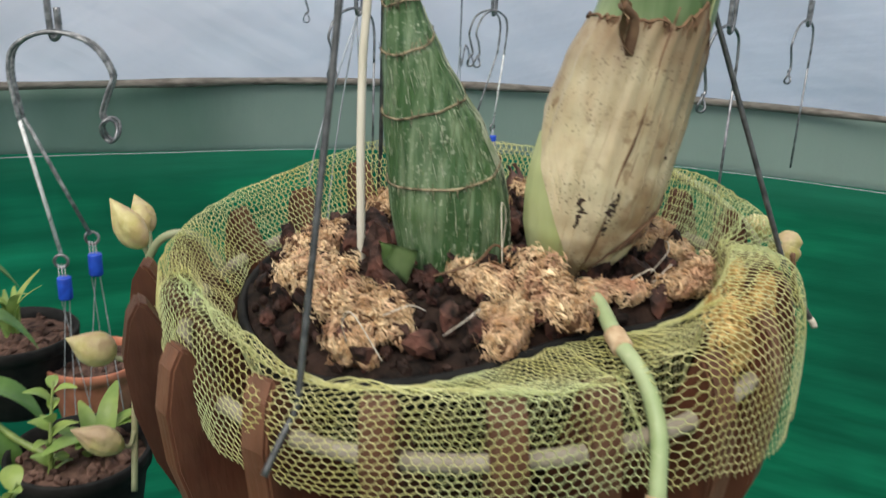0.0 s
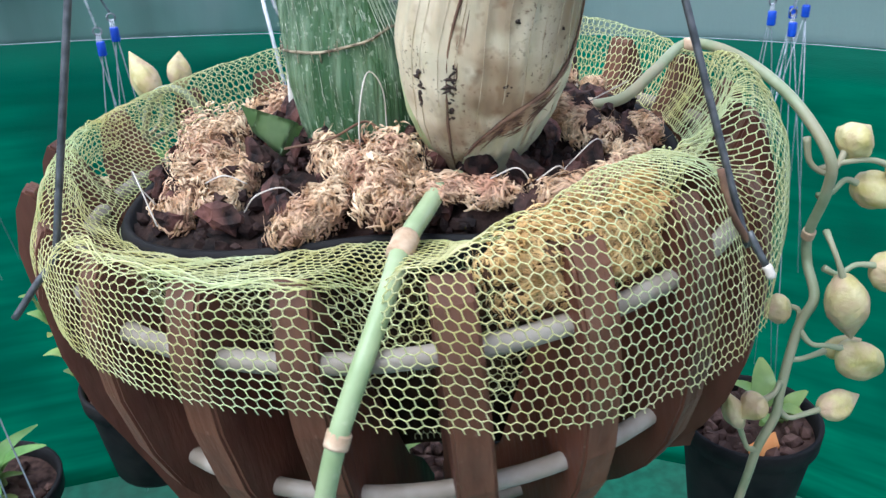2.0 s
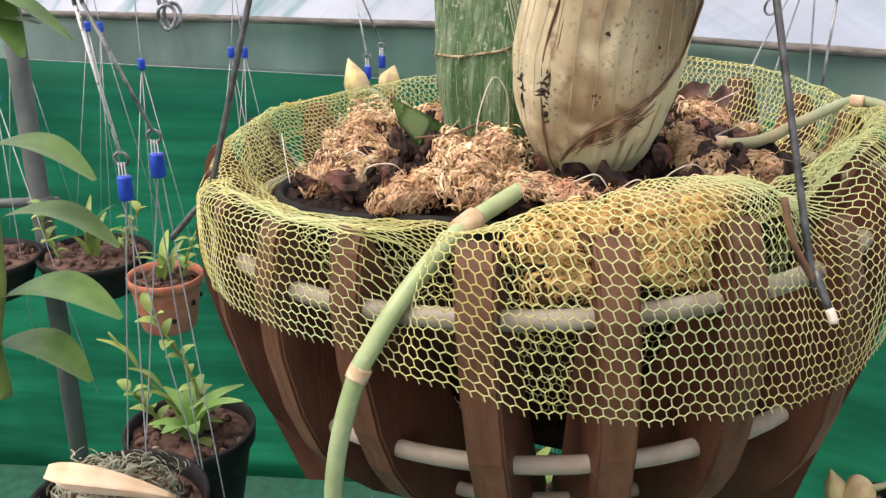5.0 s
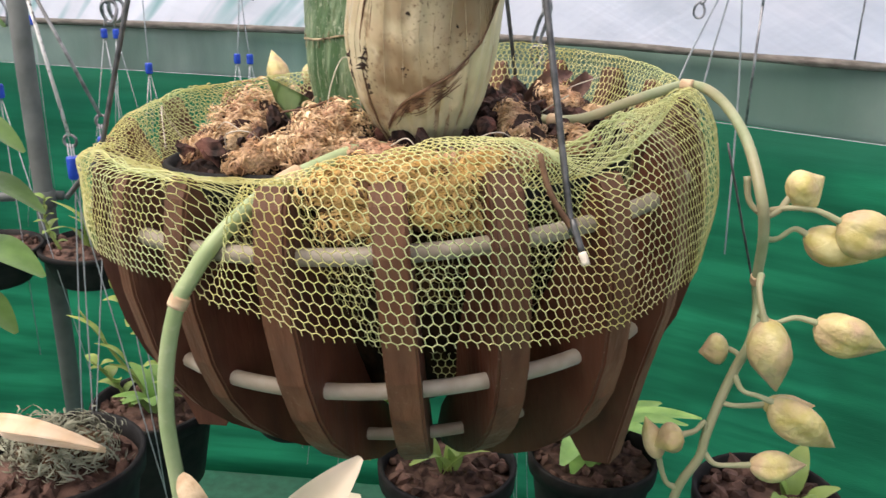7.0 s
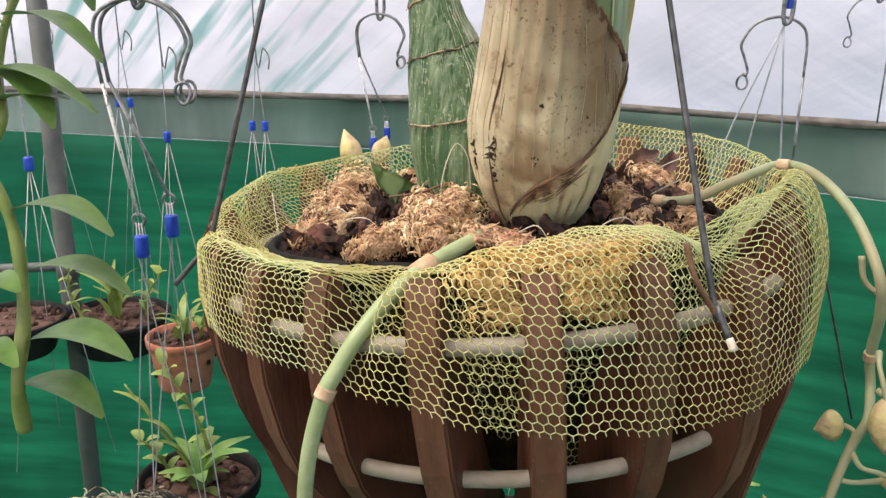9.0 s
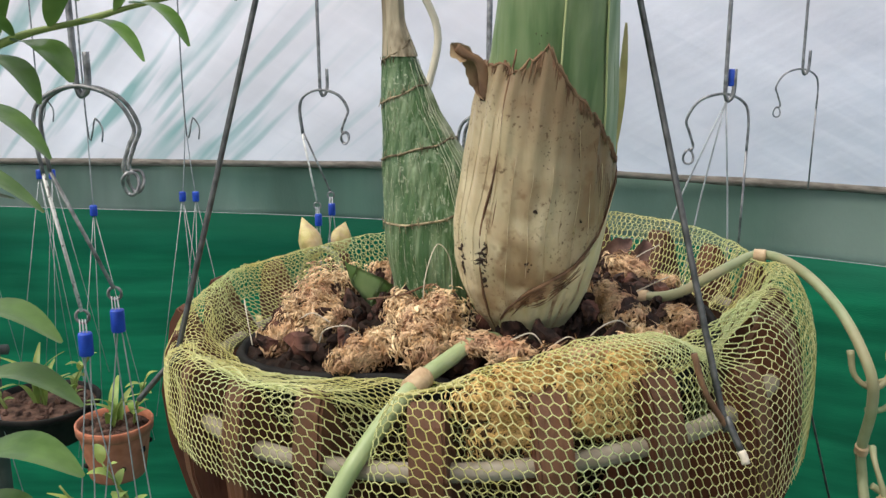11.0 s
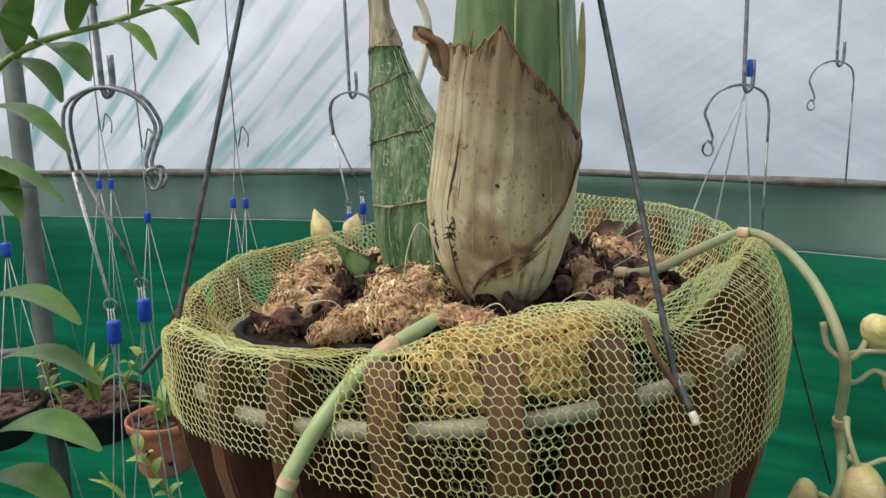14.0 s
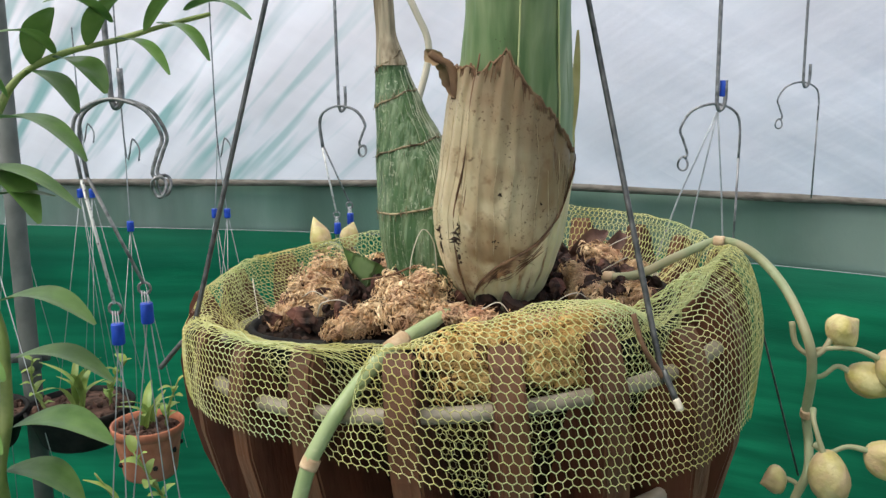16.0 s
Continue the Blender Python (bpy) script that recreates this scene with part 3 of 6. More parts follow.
def pot_reshaped(bm):
    for v in bm.verts:
        q = pot_q(math.atan2(v.co.y, v.co.x))
        v.co.x *= q
        v.co.y *= q
    return bm


pot = tilted(thing("inner_pot", (0, 0, 0), "black plastic pot set inside the wooden basket", "pot"))
bm = bmesh.new()
lathe(bm, [(0.02, 1.350), (0.088, 1.350), (0.097, 1.352), (0.110, 1.40), (0.1185, 1.448), (0.1165, 1.448), (0.108, 1.41), (0.098, 1.366)], 72)
part("pot_wall", pot_reshaped(bm), M_LINER, pot, "pot wall caked with dark mix")
bm = bmesh.new()
lathe(bm, [(0.1188, 1.4420), (0.1215, 1.4440), (0.1222, 1.455), (0.1205, 1.4575), (0.1180, 1.457), (0.1166, 1.4420)], 72)
for v in bm.verts:
    v.co.z += 0.0055 * near(math.atan2(v.co.y, v.co.x), -128, 0.8)
part("pot_rim", pot_reshaped(bm), M_POT, pot)

# ---- potting mix ----
bm = bmesh.new()
_soil = []
for j in range(34):
    r = 0.117 * j / 33
    _soil.append([bm.verts.new((r * math.cos(a), r * math.sin(a), 1.455 + 0.006 * noise.noise(Vector((r * math.cos(a) * 45, r * math.sin(a) * 45, 1)))
                                + 0.0035 * noise.noise(Vector((r * math.cos(a) * 190, r * math.sin(a) * 190, 7))) + 0.020 * (1 - (r / 0.117) ** 2)))
                  for a in [2 * math.pi * k / 120 for k in range(120)]])
for a, b in zip(_soil[1:], _soil[2:]):
    for k in range(120):
        bm.faces.new((a[k], b[k], b[(k + 1) % 120], a[(k + 1) % 120]))
bm.faces.new(_soil[1])
tilted(tagged(part("potting_mix", pot_reshaped(bm), M_SOIL, None), "dark damp potting mix filling the inner pot", "potting mix", kind="stuff"))
_rnd = random.Random(11)
bm = bmesh.new()
for _ in range(700):
    a, r = _rnd.uniform(0, 6.3), 0.114 * math.sqrt(_rnd.random())
    s = _rnd.uniform(0.0022, 0.005)
    lump(bm, (r * math.cos(a), r * math.sin(a), 1.457 + 0.020 * (1 - (r / 0.117) ** 2) + _rnd.uniform(-0.002, 0.004)), (s, s * _rnd.uniform(0.5, 0.9), s * _rnd.uniform(0.4, 0.8)), _rnd, 0.5, 1)
tilted(tagged(part("bark_chips", pot_reshaped(bm), M_BARK, None, smooth=False), "small dark bark chips on the potting mix", "bark", kind="stuff"))
_chunks = []
for _ in range(7):
    bm = bmesh.new()
    lump(bm, (0, 0, 0), (0.0105, 0.0075, 0.0055), _rnd, 0.75, 2)
    me = bpy.data.meshes.new("bark_chunk")
    bm.to_mesh(me)
    bm.free()
    me.materials.append(M_CHUNK)
    _chunks.append(me)
for k in range(120):
    a, r = 2.39996 * k, 0.112 * math.sqrt((k + 0.5) / 120)
    ob = new("bark_chunk", _chunks[k % 7])
    f = _rnd.uniform(0.42, 0.88)
    q = pot_q(a)
    ob.matrix_world = TILT @ pose(q * r * math.cos(a), q * r * math.sin(a), 1.4612 + 0.020 * (1 - (r / 0.117) ** 2) + _rnd.uniform(-0.001, 0.0035), _rnd.uniform(-25, 25), _rnd.uniform(-25, 25), _rnd.uniform(0, 360)) @ Matrix.Diagonal((f, f, f, 1))
    tagged(ob, "dark reddish brown bark chunk on the potting mix", "bark", "bark chunks in the pot")

# spines of the moss clumps: (x, y, radius) along each, on the surface of the mix
MOSS = [[(0.212, 0.262, 0.0085), (0.216, 0.275, 0.0100)], [(0.224, 0.270, 0.0120), (0.229, 0.290, 0.0155), (0.239, 0.316, 0.0165)], [(0.240, 0.276, 0.0085), (0.236, 0.268, 0.0095), (0.229, 0.256, 0.0085)],
        [(0.249, 0.214, 0.0078), (0.259, 0.219, 0.0088), (0.270, 0.224, 0.0082)], [(0.282, 0.204, 0.0110), (0.289, 0.219, 0.0130), (0.297, 0.236, 0.0130)], [(0.277, 0.262, 0.0078), (0.276, 0.250, 0.0085), (0.283, 0.238, 0.0095)],
        [(0.300, 0.211, 0.0078), (0.313, 0.203, 0.0066), (0.329, 0.196, 0.0060)], [(0.374, 0.253, 0.0080), (0.378, 0.238, 0.0092), (0.380, 0.220, 0.0084)], [(0.404, 0.228, 0.0078)], [(0.392, 0.212, 0.0075), (0.384, 0.205, 0.0070)],
        [(0.397, 0.320, 0.0105), (0.408, 0.309, 0.0095)], [(0.421, 0.300, 0.0062)], [(0.262, 0.358, 0.0130), (0.282, 0.350, 0.0095)], [(0.340, 0.188, 0.0085), (0.356, 0.185, 0.0095), (0.374, 0.190, 0.0095)], [(0.246, 0.340, 0.0120), (0.236, 0.333, 0.0110)],
        [(0.264, 0.233, 0.0055)], [(0.330, 0.372, 0.0110), (0.352, 0.366, 0.0100)]]
_rnd = random.Random(5)


def mix_top(x, y):
    q = min(1, math.hypot(x - CX, y - CY) / 0.117)
    return 1.457 + 0.020 * (1 - q * q) + 0.088 * (x - CX) - 0.025 * (y - CY)


for line in MOSS:
    spine = [(x, y, mix_top(x, y) + 0.50 * r, 0.93 * r) for x, y, r in line]
    size = sum(r for _, _, r in line)
    at = Vector(spine[0][:3])
    me = sprigs("moss_clump", _rnd, [(*(Vector(s[:3]) - at), s[3]) for s in spine], int(96000 * size), 0.0037, 0.00056, M_GAP_SHADE)
    me.materials[0] = M_MOSS
    ob = part("moss_clump", me, M_MOSS, None)
    ob.location = at
    tagged(ob, "tan dried sphagnum moss clump on the potting mix", "moss", "moss clumps on the potting mix")
for az, r, z, s in ((-92.5, 0.1450, 1.469, 0.011), (-90.5, 0.1450, 1.456, 0.011), (-88, 0.1390, 1.469, 0.010), (-84.6, 0.1300, 1.470, 0.010), (-80, 0.1440, 1.470, 0.010), (-78, 0.1450, 1.459, 0.011), (-74, 0.1440, 1.467, 0.011), (-73, 0.1440, 1.454, 0.008), (-68, 0.1300, 1.470, 0.009)):
    a = radians(az)
    me = sprigs("moss_wad", _rnd, [(-s * 0.7, 0, 0, s * 0.85), (s * 0.7, 0, 0.1 * s, s * 0.85)], 1100, 0.0040, 0.00052, M_GAP_SHADE, 1.1)
    me.materials[0] = M_MOSSY
    me.transform(Matrix.Diagonal((1, 0.5, 1, 1)))
    ob = part("moss_wad", me, M_MOSSY, None)
    ob.matrix_world = TILT @ pose(r * math.cos(a), r * math.sin(a), z, 0, 0, az + 90)
    tagged(ob, "yellowish dried moss wad stuffed between slats under the net", "moss", "moss wads under the net")


# ---- plastic netting ----
def bell(a, at, wide):
    d = (a - at + math.pi) % (2 * math.pi) - math.pi
    return math.exp(-(d / wide) ** 2)


RIM = [(-180, 0.146, 1.482), (-166, 0.149, 1.473), (-150, 0.1545, 1.4785), (-127, 0.1560, 1.4775), (-119.5, 0.1530, 1.4755), (-113, 0.1280, 1.4600), (-106, 0.1480, 1.4750), (-92, 0.139, 1.482), (-75, 0.132, 1.4845), (-62, 0.132, 1.482), (-52, 0.130, 1.4715),
       (-43, 0.146, 1.4850), (-20, 0.150, 1.487), (0, 0.147, 1.4800), (14, 0.151, 1.4835), (36, 0.152, 1.4880), (62, 0.152, 1.4935), (100, 0.151, 1.486), (130, 0.149, 1.485), (160, 0.147, 1.486), (180, 0.146, 1.482)]


HEM = [(-180, 1.431), (-165, 1.432), (-150, 1.4350), (-132, 1.4335), (-120, 1.4340), (-108, 1.4255), (-93, 1.4145), (-80, 1.4090), (-62, 1.4025), (-47, 1.4005), (-36, 1.4030), (-20, 1.4010), (0, 1.3980), (40, 1.404), (112, 1.412), (136, 1.468), (150, 1.464), (162, 1.448), (172, 1.438), (180, 1.431)]


def eased(table, a):
    d = (math.degrees(a) + 180) % 360 - 180
    for p, q in zip(table, table[1:]):
        if d <= q[0]:
            t = (d - p[0]) / (q[0] - p[0])
            t = t * t * (3 - 2 * t)
            return [u + (v - u) * t for u, v in zip(p[1:], q[1:])]
    return table[0][1:]


def rim_at(a):
    return eased(RIM, a)


def net_profile(a):
    """Inner foot, rim and outer skirt of the net at the azimuth a, as (radius, height)."""
    w = noise.noise(Vector((math.cos(a) * 2.2, math.sin(a) * 2.2, 5)))
    rim, top = rim_at(a)
    top += 0.0015 * noise.noise(Vector((math.cos(a) * 6, math.sin(a) * 6, 2)))
    bare = bell(a, radians(140), 0.62)
    bare = min(1, 1.3 * bare)
    foot = eased(HEM, a)[0] + 0.0018 * w
    bulge = bell(a, radians(-8), 0.55)
    dent, press = bell(a, radians(-57), 0.11), bell(a, radians(-113.5), 0.062)
    skirt = 0.1640 + 0.0015 * w - 0.004 * bare - 0.004 * bell(a, radians(22), 0.36)
    out = max(rim + 0.008 - 0.002 * bulge, 0.1530) - 0.009 * dent - 0.018 * press
    fr, fz = 0.1232 * pot_q(a), 1.4562 + 0.0050 * near(a, -128, 0.8)
    shoulder = min(top - 0.003 - 0.003 * bulge, 1.481)
    prof = [(fr, fz), ((fr + rim) / 2, (fz + top) / 2 - 0.001), (rim - 0.005, top - 0.002), (rim, top), (out, shoulder), (skirt - 0.0015 + 0.0010 * bulge - 0.010 * dent - 0.018 * press, min(1.464, shoulder - 0.008))]
    low = (min(1.464, shoulder - 0.008) + foot) / 2
    return prof + [(skirt - 0.0003 + 0.0012 * bulge - 0.003 * dent - 0.008 * press, low), (skirt - 0.0015 - 0.005 * bulge, foot)]


def along(prof, s):
    d = [0.0]
    for p, q in zip(prof, prof[1:]):
        d.append(d[-1] + math.dist(p, q))
    x = s * d[-1]
    for k in range(len(prof) - 1):
        if x <= d[k + 1] or k == len(prof) - 2:
            t = (x - d[k]) / (d[k + 1] - d[k])
            a, b = prof[max(k - 1, 0)], prof[k]
            c, e = prof[k + 1], prof[min(k + 2, len(prof) - 1)]
            return [0.5 * (2 * b[i] + (c[i] - a[i]) * t + (2 * a[i] - 5 * b[i] + 4 * c[i] - e[i]) * t * t + (3 * b[i] - a[i] - 3 * c[i] + e[i]) * t ** 3) for i in (0, 1)]


def net_nodes(cols, rows):
    n = cols * 2
    step = [1 - 0.36 * bell(2 * math.pi * (i + 0.5) / n, radians(-14), 0.50) for i in range(n)]
    turn = np.concatenate([[0], np.cumsum(step)])[:n] * (2 * math.pi / sum(step))
    turn = turn - np.interp(radians(250), np.arange(n) * 2 * math.pi / n, turn) + radians(250)
    nodes = np.zeros((rows, n, 3))
    for j in range(rows):
        for i in range(n):
            zig = 0.16 if (i + j) % 2 else -0.16
            s = min(1, max(0, (j + 0.3 + zig) / (rows - 0.4)))
            a0 = turn[i]
            a = a0 + 0.06 * (math.sin(a0 - radians(155)) - math.sin(radians(-110 - 155))) + 0.025 * noise.noise(Vector((math.cos(a0) * 3, math.sin(a0) * 3, j * 0.07))) + (0.0078 * bell(a0, radians(-35), 0.9) + 0.0022) * (j - rows * 0.45)
            pleat = bell(a0, radians(-14), 0.36) * min(1, 3 * s) * max(0.15, 1 - s)
            a += pleat * 1.3 * math.pi / n * math.sin(2 * math.pi * i / 7)
            r, z = along(net_profile(a), s)
            r += 0.0011 * pleat * math.cos(2 * math.pi * i / 7)
            w = noise.noise(Vector((math.cos(a) * 11, math.sin(a) * 11, s * 4)))
            r += 0.0016 * w * (1 if s > 0.3 else 2)
            nodes[j, i] = (r * math.cos(a), r * math.sin(a), z + 0.0009 * noise.noise(Vector((math.cos(a) * 25, math.sin(a) * 25, s * 9))))
    return nodes


def netting(name, nodes, first, last, thick):
    """Strands between the rows first and last of the honeycomb."""
    rows, n = nodes.shape[:2]
    ends = []
    for j in range(first, last):
        for i in range(n):
            if j < rows - 1:
                ends.append((j, i, j, (i + 1) % n))
            if (i + j) % 2 and j + 1 < rows:
                ends.append((j, i, j + 1, i))
    e = np.array(ends)
    p, q = nodes[e[:, 0], e[:, 1]], nodes[e[:, 2], e[:, 3]]
    d = q - p
    d /= np.linalg.norm(d, axis=1)[:, None] + 1e-12
    ref = np.stack([p[:, 0], p[:, 1], np.full(len(p), 0.05)], 1)
    u = np.cross(d, ref)
    u /= np.linalg.norm(u, axis=1)[:, None] + 1e-12
    v = np.cross(d, u)
    p, q = p - d * thick * 0.5, q + d * thick * 0.5
    co = np.stack([c + (u * x + v * y) * thick for c in (p, q) for x, y in ((1, 0), (0, 0.8), (-1, 0), (0, -0.8))], 1).reshape(-1, 3)
    base = np.arange(len(p))[:, None, None] * 8
    quad = np.array([[k, (k + 1) % 4, 4 + (k + 1) % 4, 4 + k] for k in range(4)])[None]
    me = bpy.data.meshes.new(name)
    me.from_pydata(co.tolist(), [], (base + quad).reshape(-1, 4).tolist())
    me.update()
    return me


net = tilted(thing("plastic_netting", (0, 0, 0), "yellow green hexagonal plastic netting stretched over the basket rim", "netting"))
_nodes = net_nodes(264, 31)
part("net_collar", netting("net_collar", _nodes, 0, 11, 0.00027), M_NET, net, "inner collar of netting lying on the potting mix")
part("net_skirt", netting("net_skirt", _nodes, 11, 31, 0.000245), M_NET, net, "outer skirt of netting with a frayed cut edge")

# liner of the same net round the pot, seen between the slats
_rows, _cols = 26, 170
_liner = np.zeros((_rows, _cols * 2, 3))
for j in range(_rows):
    for i in range(_cols * 2):
        a = math.pi * i / _cols
        z = 1.452 - 0.098 * (j + (0.16 if (i + j) % 2 else -0.16)) / (_rows - 1)
        r = (0.094 + 0.0265 * min(1, max(0, (z - 1.352) / 0.096)) + 0.0025 + 0.0022 * noise.noise(Vector((math.cos(a) * 7, math.sin(a) * 7, z * 40)))) * pot_q(a)
        _liner[j, i] = (r * math.cos(a), r * math.sin(a), z)
part("net_liner", netting("net_liner", _liner, 0, _rows, 0.00022), M_NET, net, "inner layer of netting round the pot")

# bunched strands along the folded rim
_rnd = random.Random(41)
for a0, a1, n in ((-164, -118, 4), (-58, -42, 3), (150, 172, 4)):
    for k in range(n):
        pts, ph = [], _rnd.uniform(0, 6)
        for i in range(34):
            a = radians(a0 + (a1 - a0) * i / 33)
            r, z = rim_at(a)
            w = 0.0020 * math.sin(i * (0.45 + 0.05 * k) + ph) + 0.0013 * (k - n / 2)
            pts.append(((r + w - 0.001) * math.cos(a), (r + w - 0.001) * math.sin(a), z + 0.0008 + 0.0012 * math.sin(i * 0.8 + ph * 2) - 0.0004 * abs(k - n / 2)))
        bm = bmesh.new()
        tube(bm, pts, 0.00028, 5)
        part("net_strand", bm, M_NET, net, "loose net strand bunched along the fold")

# ---- hanger wires of the basket ----
def hanger_wire(pts, label, tip=None):
    w = tagged(part("hanger_wire", tube_bm(pts, 0.0014, 8, 5), M_WIRE, None), label, "wire", "hanger wires of the basket")
    if tip:
        part("tip", tube_bm(tip, 0.0017, 8, 2), M_ROOT, w, "pale bare wire end")


hanger_wire([(0.288, 0.305, 1.95), (0.224, 0.274, 1.688), (0.1715, 0.249, 1.475), (0.1665, 0.2465, 1.455), (0.158, 0.245, 1.445), (0.1477, 0.2434, 1.433)], "dark grey wire bent round the basket rim")
hanger_wire([(0.317, 0.330, 1.95), (0.359, 0.2415, 1.705), (0.3955, 0.156, 1.480), (0.3990, 0.1470, 1.464), (0.4030, 0.1410, 1.453)], "dark grey straight wire pushed through the net", [(0.4030, 0.1410, 1.453), (0.4038, 0.1398, 1.4512), (0.4045, 0.1388, 1.4488)])
hanger_wire([(0.300, 0.335, 1.95), (0.339, 0.380, 1.715), (0.378, 0.420, 1.48), (0.380, 0.428, 1.45)], "dark grey wire hooked on the far rim")

tagged(part("loose_wire", tube_bm([(0.499, 0.32, 1.457), (0.518, 0.32, 1.395), (0.538, 0.32, 1.33)], 0.0007, 6, 4), M_WIRE, None), "thin dark wire hanging down behind the basket", "wire")

# ---- orchid plant ----
orchid = thing("orchid_plant", (0.31, 0.25, 1.465), "potted orchid with ringed green bulb, sheathed bulb and hanging buds", "plant")
ORIGIN = Matrix.Translation((-0.31, -0.25, -1.465))


def plant_part(name, bm, material, parent=None, label="", smooth=True):
    bm.transform(ORIGIN)
    return part(name, bm, material, parent or orchid, label, smooth)


def axis_at(line, z):
    """Centre and radius on a list of (x, y, z, r), smoothed."""
    for a, b in zip(line, line[1:]):
        if z <= b[2] or b is line[-1]:
            t = min(1, max(0, (z - a[2]) / (b[2] - a[2])))
            t = t * t * (3 - 2 * t) * 0.35 + t * 0.65
            return [a[i] + (b[i] - a[i]) * t for i in (0, 1, 3)]


def shell(line, z0, top, a0, a1, grow, seed, segs=72, rows=44, rough=0.0008, flare=0.0, ragged=0.0, start=None):
    """Part of a skin round a bulb between two azimuths in degrees, up to the height top(azimuth)."""
    bm = bmesh.new()
    grid = []
    for i in range(segs + 1):
        a = a0 + (a1 - a0) * i / segs
        zt = top(a) + ragged * noise.noise(Vector((a * 0.21, seed, 0))) + ragged * 0.5 * noise.noise(Vector((a * 0.6, seed, 4)))
        col = []
        zl = z0(a) if callable(z0) else z0
        for j in range(rows + 1):
            t = j / rows
            z = zl + (zt - zl) * t
            x, y, r = axis_at(line, z)
            ar = radians(a if start is None else start(z) + (a1 - start(z)) * i / segs)
            r = r + grow + rough * noise.noise(Vector((math.cos(ar) * 6, math.sin(ar) * 6, z * 18 + seed))) + rough * 0.2 * noise.noise(Vector((a * 0.35, seed, z * 9)))
            r += flare * max(0, t - 0.86) ** 2 * 40 * (0.6 + noise.noise(Vector((a * 0.1, seed, 7))))
            col.append(bm.verts.new((x + r * math.cos(ar), y + r * math.sin(ar), z)))
        grid.append(col)
    for p, q in zip(grid, grid[1:]):
        for k in range(rows):
            bm.faces.new((p[k], q[k], q[k + 1], p[k + 1]))
    return bm


OLD = [(0.303, 0.286, 1.452, 0.0262), (0.301, 0.2865, 1.4725, 0.0287), (0.2965, 0.288, 1.500, 0.0296), (0.2945, 0.2895, 1.515, 0.0285), (0.289, 0.294, 1.540, 0.0240),
       (0.284, 0.2965, 1.556, 0.0185), (0.279, 0.299, 1.571, 0.0142), (0.2745, 0.302, 1.593, 0.0088), (0.271, 0.305, 1.615, 0.0050), (0.268, 0.307, 1.66, 0.0042)]
YOUNG = [(0.3350, 0.2420, 1.455, 0.0115), (0.3335, 0.2405, 1.466, 0.0140), (0.3322, 0.2385, 1.475, 0.0186), (0.3315, 0.2358, 1.484, 0.0238), (0.3312, 0.2330, 1.496, 0.0284), (0.3316, 0.2298, 1.510, 0.0315), (0.3320, 0.2273, 1.523, 0.0326), (0.3350, 0.2228, 1.550, 0.0322),
         (0.3362, 0.2172, 1.576, 0.0300), (0.3375, 0.2102, 1.598, 0.0260), (0.3377, 0.205, 1.62, 0.0240), (0.3375, 0.196, 1.66, 0.0242), (0.3375, 0.185, 1.72, 0.0225)]

old = plant_part("old_bulb", shell(OLD, 1.452, lambda a: 1.66, 0, 360, 0.0, 2, 64, 60, 0.0012), M_BULB, None, "ringed dark green bulb with pale flaking skin")
_rnd = random.Random(8)
for z in (1.5165, 1.5495, 1.5775, 1.5985):
    pts = []
    for k in range(48):
        a = 2 * math.pi * k / 48
        x, y, r = axis_at(OLD, z)
        zz = z + 0.0022 * noise.noise(Vector((math.cos(a) * 1.5, math.sin(a) * 1.5, z * 90))) + 0.0052 * math.cos(a + 0.25)
        x, y, r = axis_at(OLD, zz)
        r += 0.0004 + 0.0005 * noise.noise(Vector((math.cos(a) * 9, math.sin(a) * 9, z * 70)))
        pts.append((x + r * math.cos(a), y + r * math.sin(a), zz))
    bm = bmesh.new()
    tube(bm, pts, 0.0006, 6, closed=True)
    for k in range(60):
        p = Vector(pts[_rnd.randrange(48)])
        q = p + Vector((_rnd.uniform(-0.001, 0.001), _rnd.uniform(-0.001, 0.001), _rnd.uniform(-0.005, 0.004)))
        out = (q - Vector((OLD[3][0], OLD[3][1], q.z))).normalized() * 0.0006
        tube(bm, [p + out, q + out], 0.00018, 3)
    plant_part("leaf_scar", bm, M_SCAR, old, "frayed tan leaf scar ring")
# pale fibrous strips of old sheath on the ringed bulb
bm = bmesh.new()
for k in range(46):
    a, z0 = radians(_rnd.uniform(-75, 40)), _rnd.uniform(1.505, 1.575)
    h = _rnd.uniform(0.012, 0.035)
    pts = []
    for j in range(7):
        z = z0 + h * j / 6
        x, y, r = axis_at(OLD, z)
        aa = a + 0.05 * j / 6
        pts.append((x + (r + 0.0007) * math.cos(aa), y + (r + 0.0007) * math.sin(aa), z))
    tube(bm, pts, 0.00022, 4)
for k in range(420):
    a, z = radians(_rnd.uniform(-200, 60)), _rnd.uniform(1.468, 1.57)
    h = _rnd.uniform(0.001, 0.008)
    x, y, r = axis_at(OLD, z)
    x2, y2, r2 = axis_at(OLD, z + h)
    tube(bm, [(x + (r + 0.0003) * math.cos(a), y + (r + 0.0003) * math.sin(a), z), (x2 + (r2 + 0.0003) * math.cos(a + 0.01), y2 + (r2 + 0.0003) * math.sin(a + 0.01), z + h)], 0.00012, 4)
plant_part("flaky_skin", bm, mat("flake", (0.26, 0.32, 0.19), (0.46, 0.48, 0.35), 90, 0.8, 0.2), old, "pale dry skin flakes and fibres")

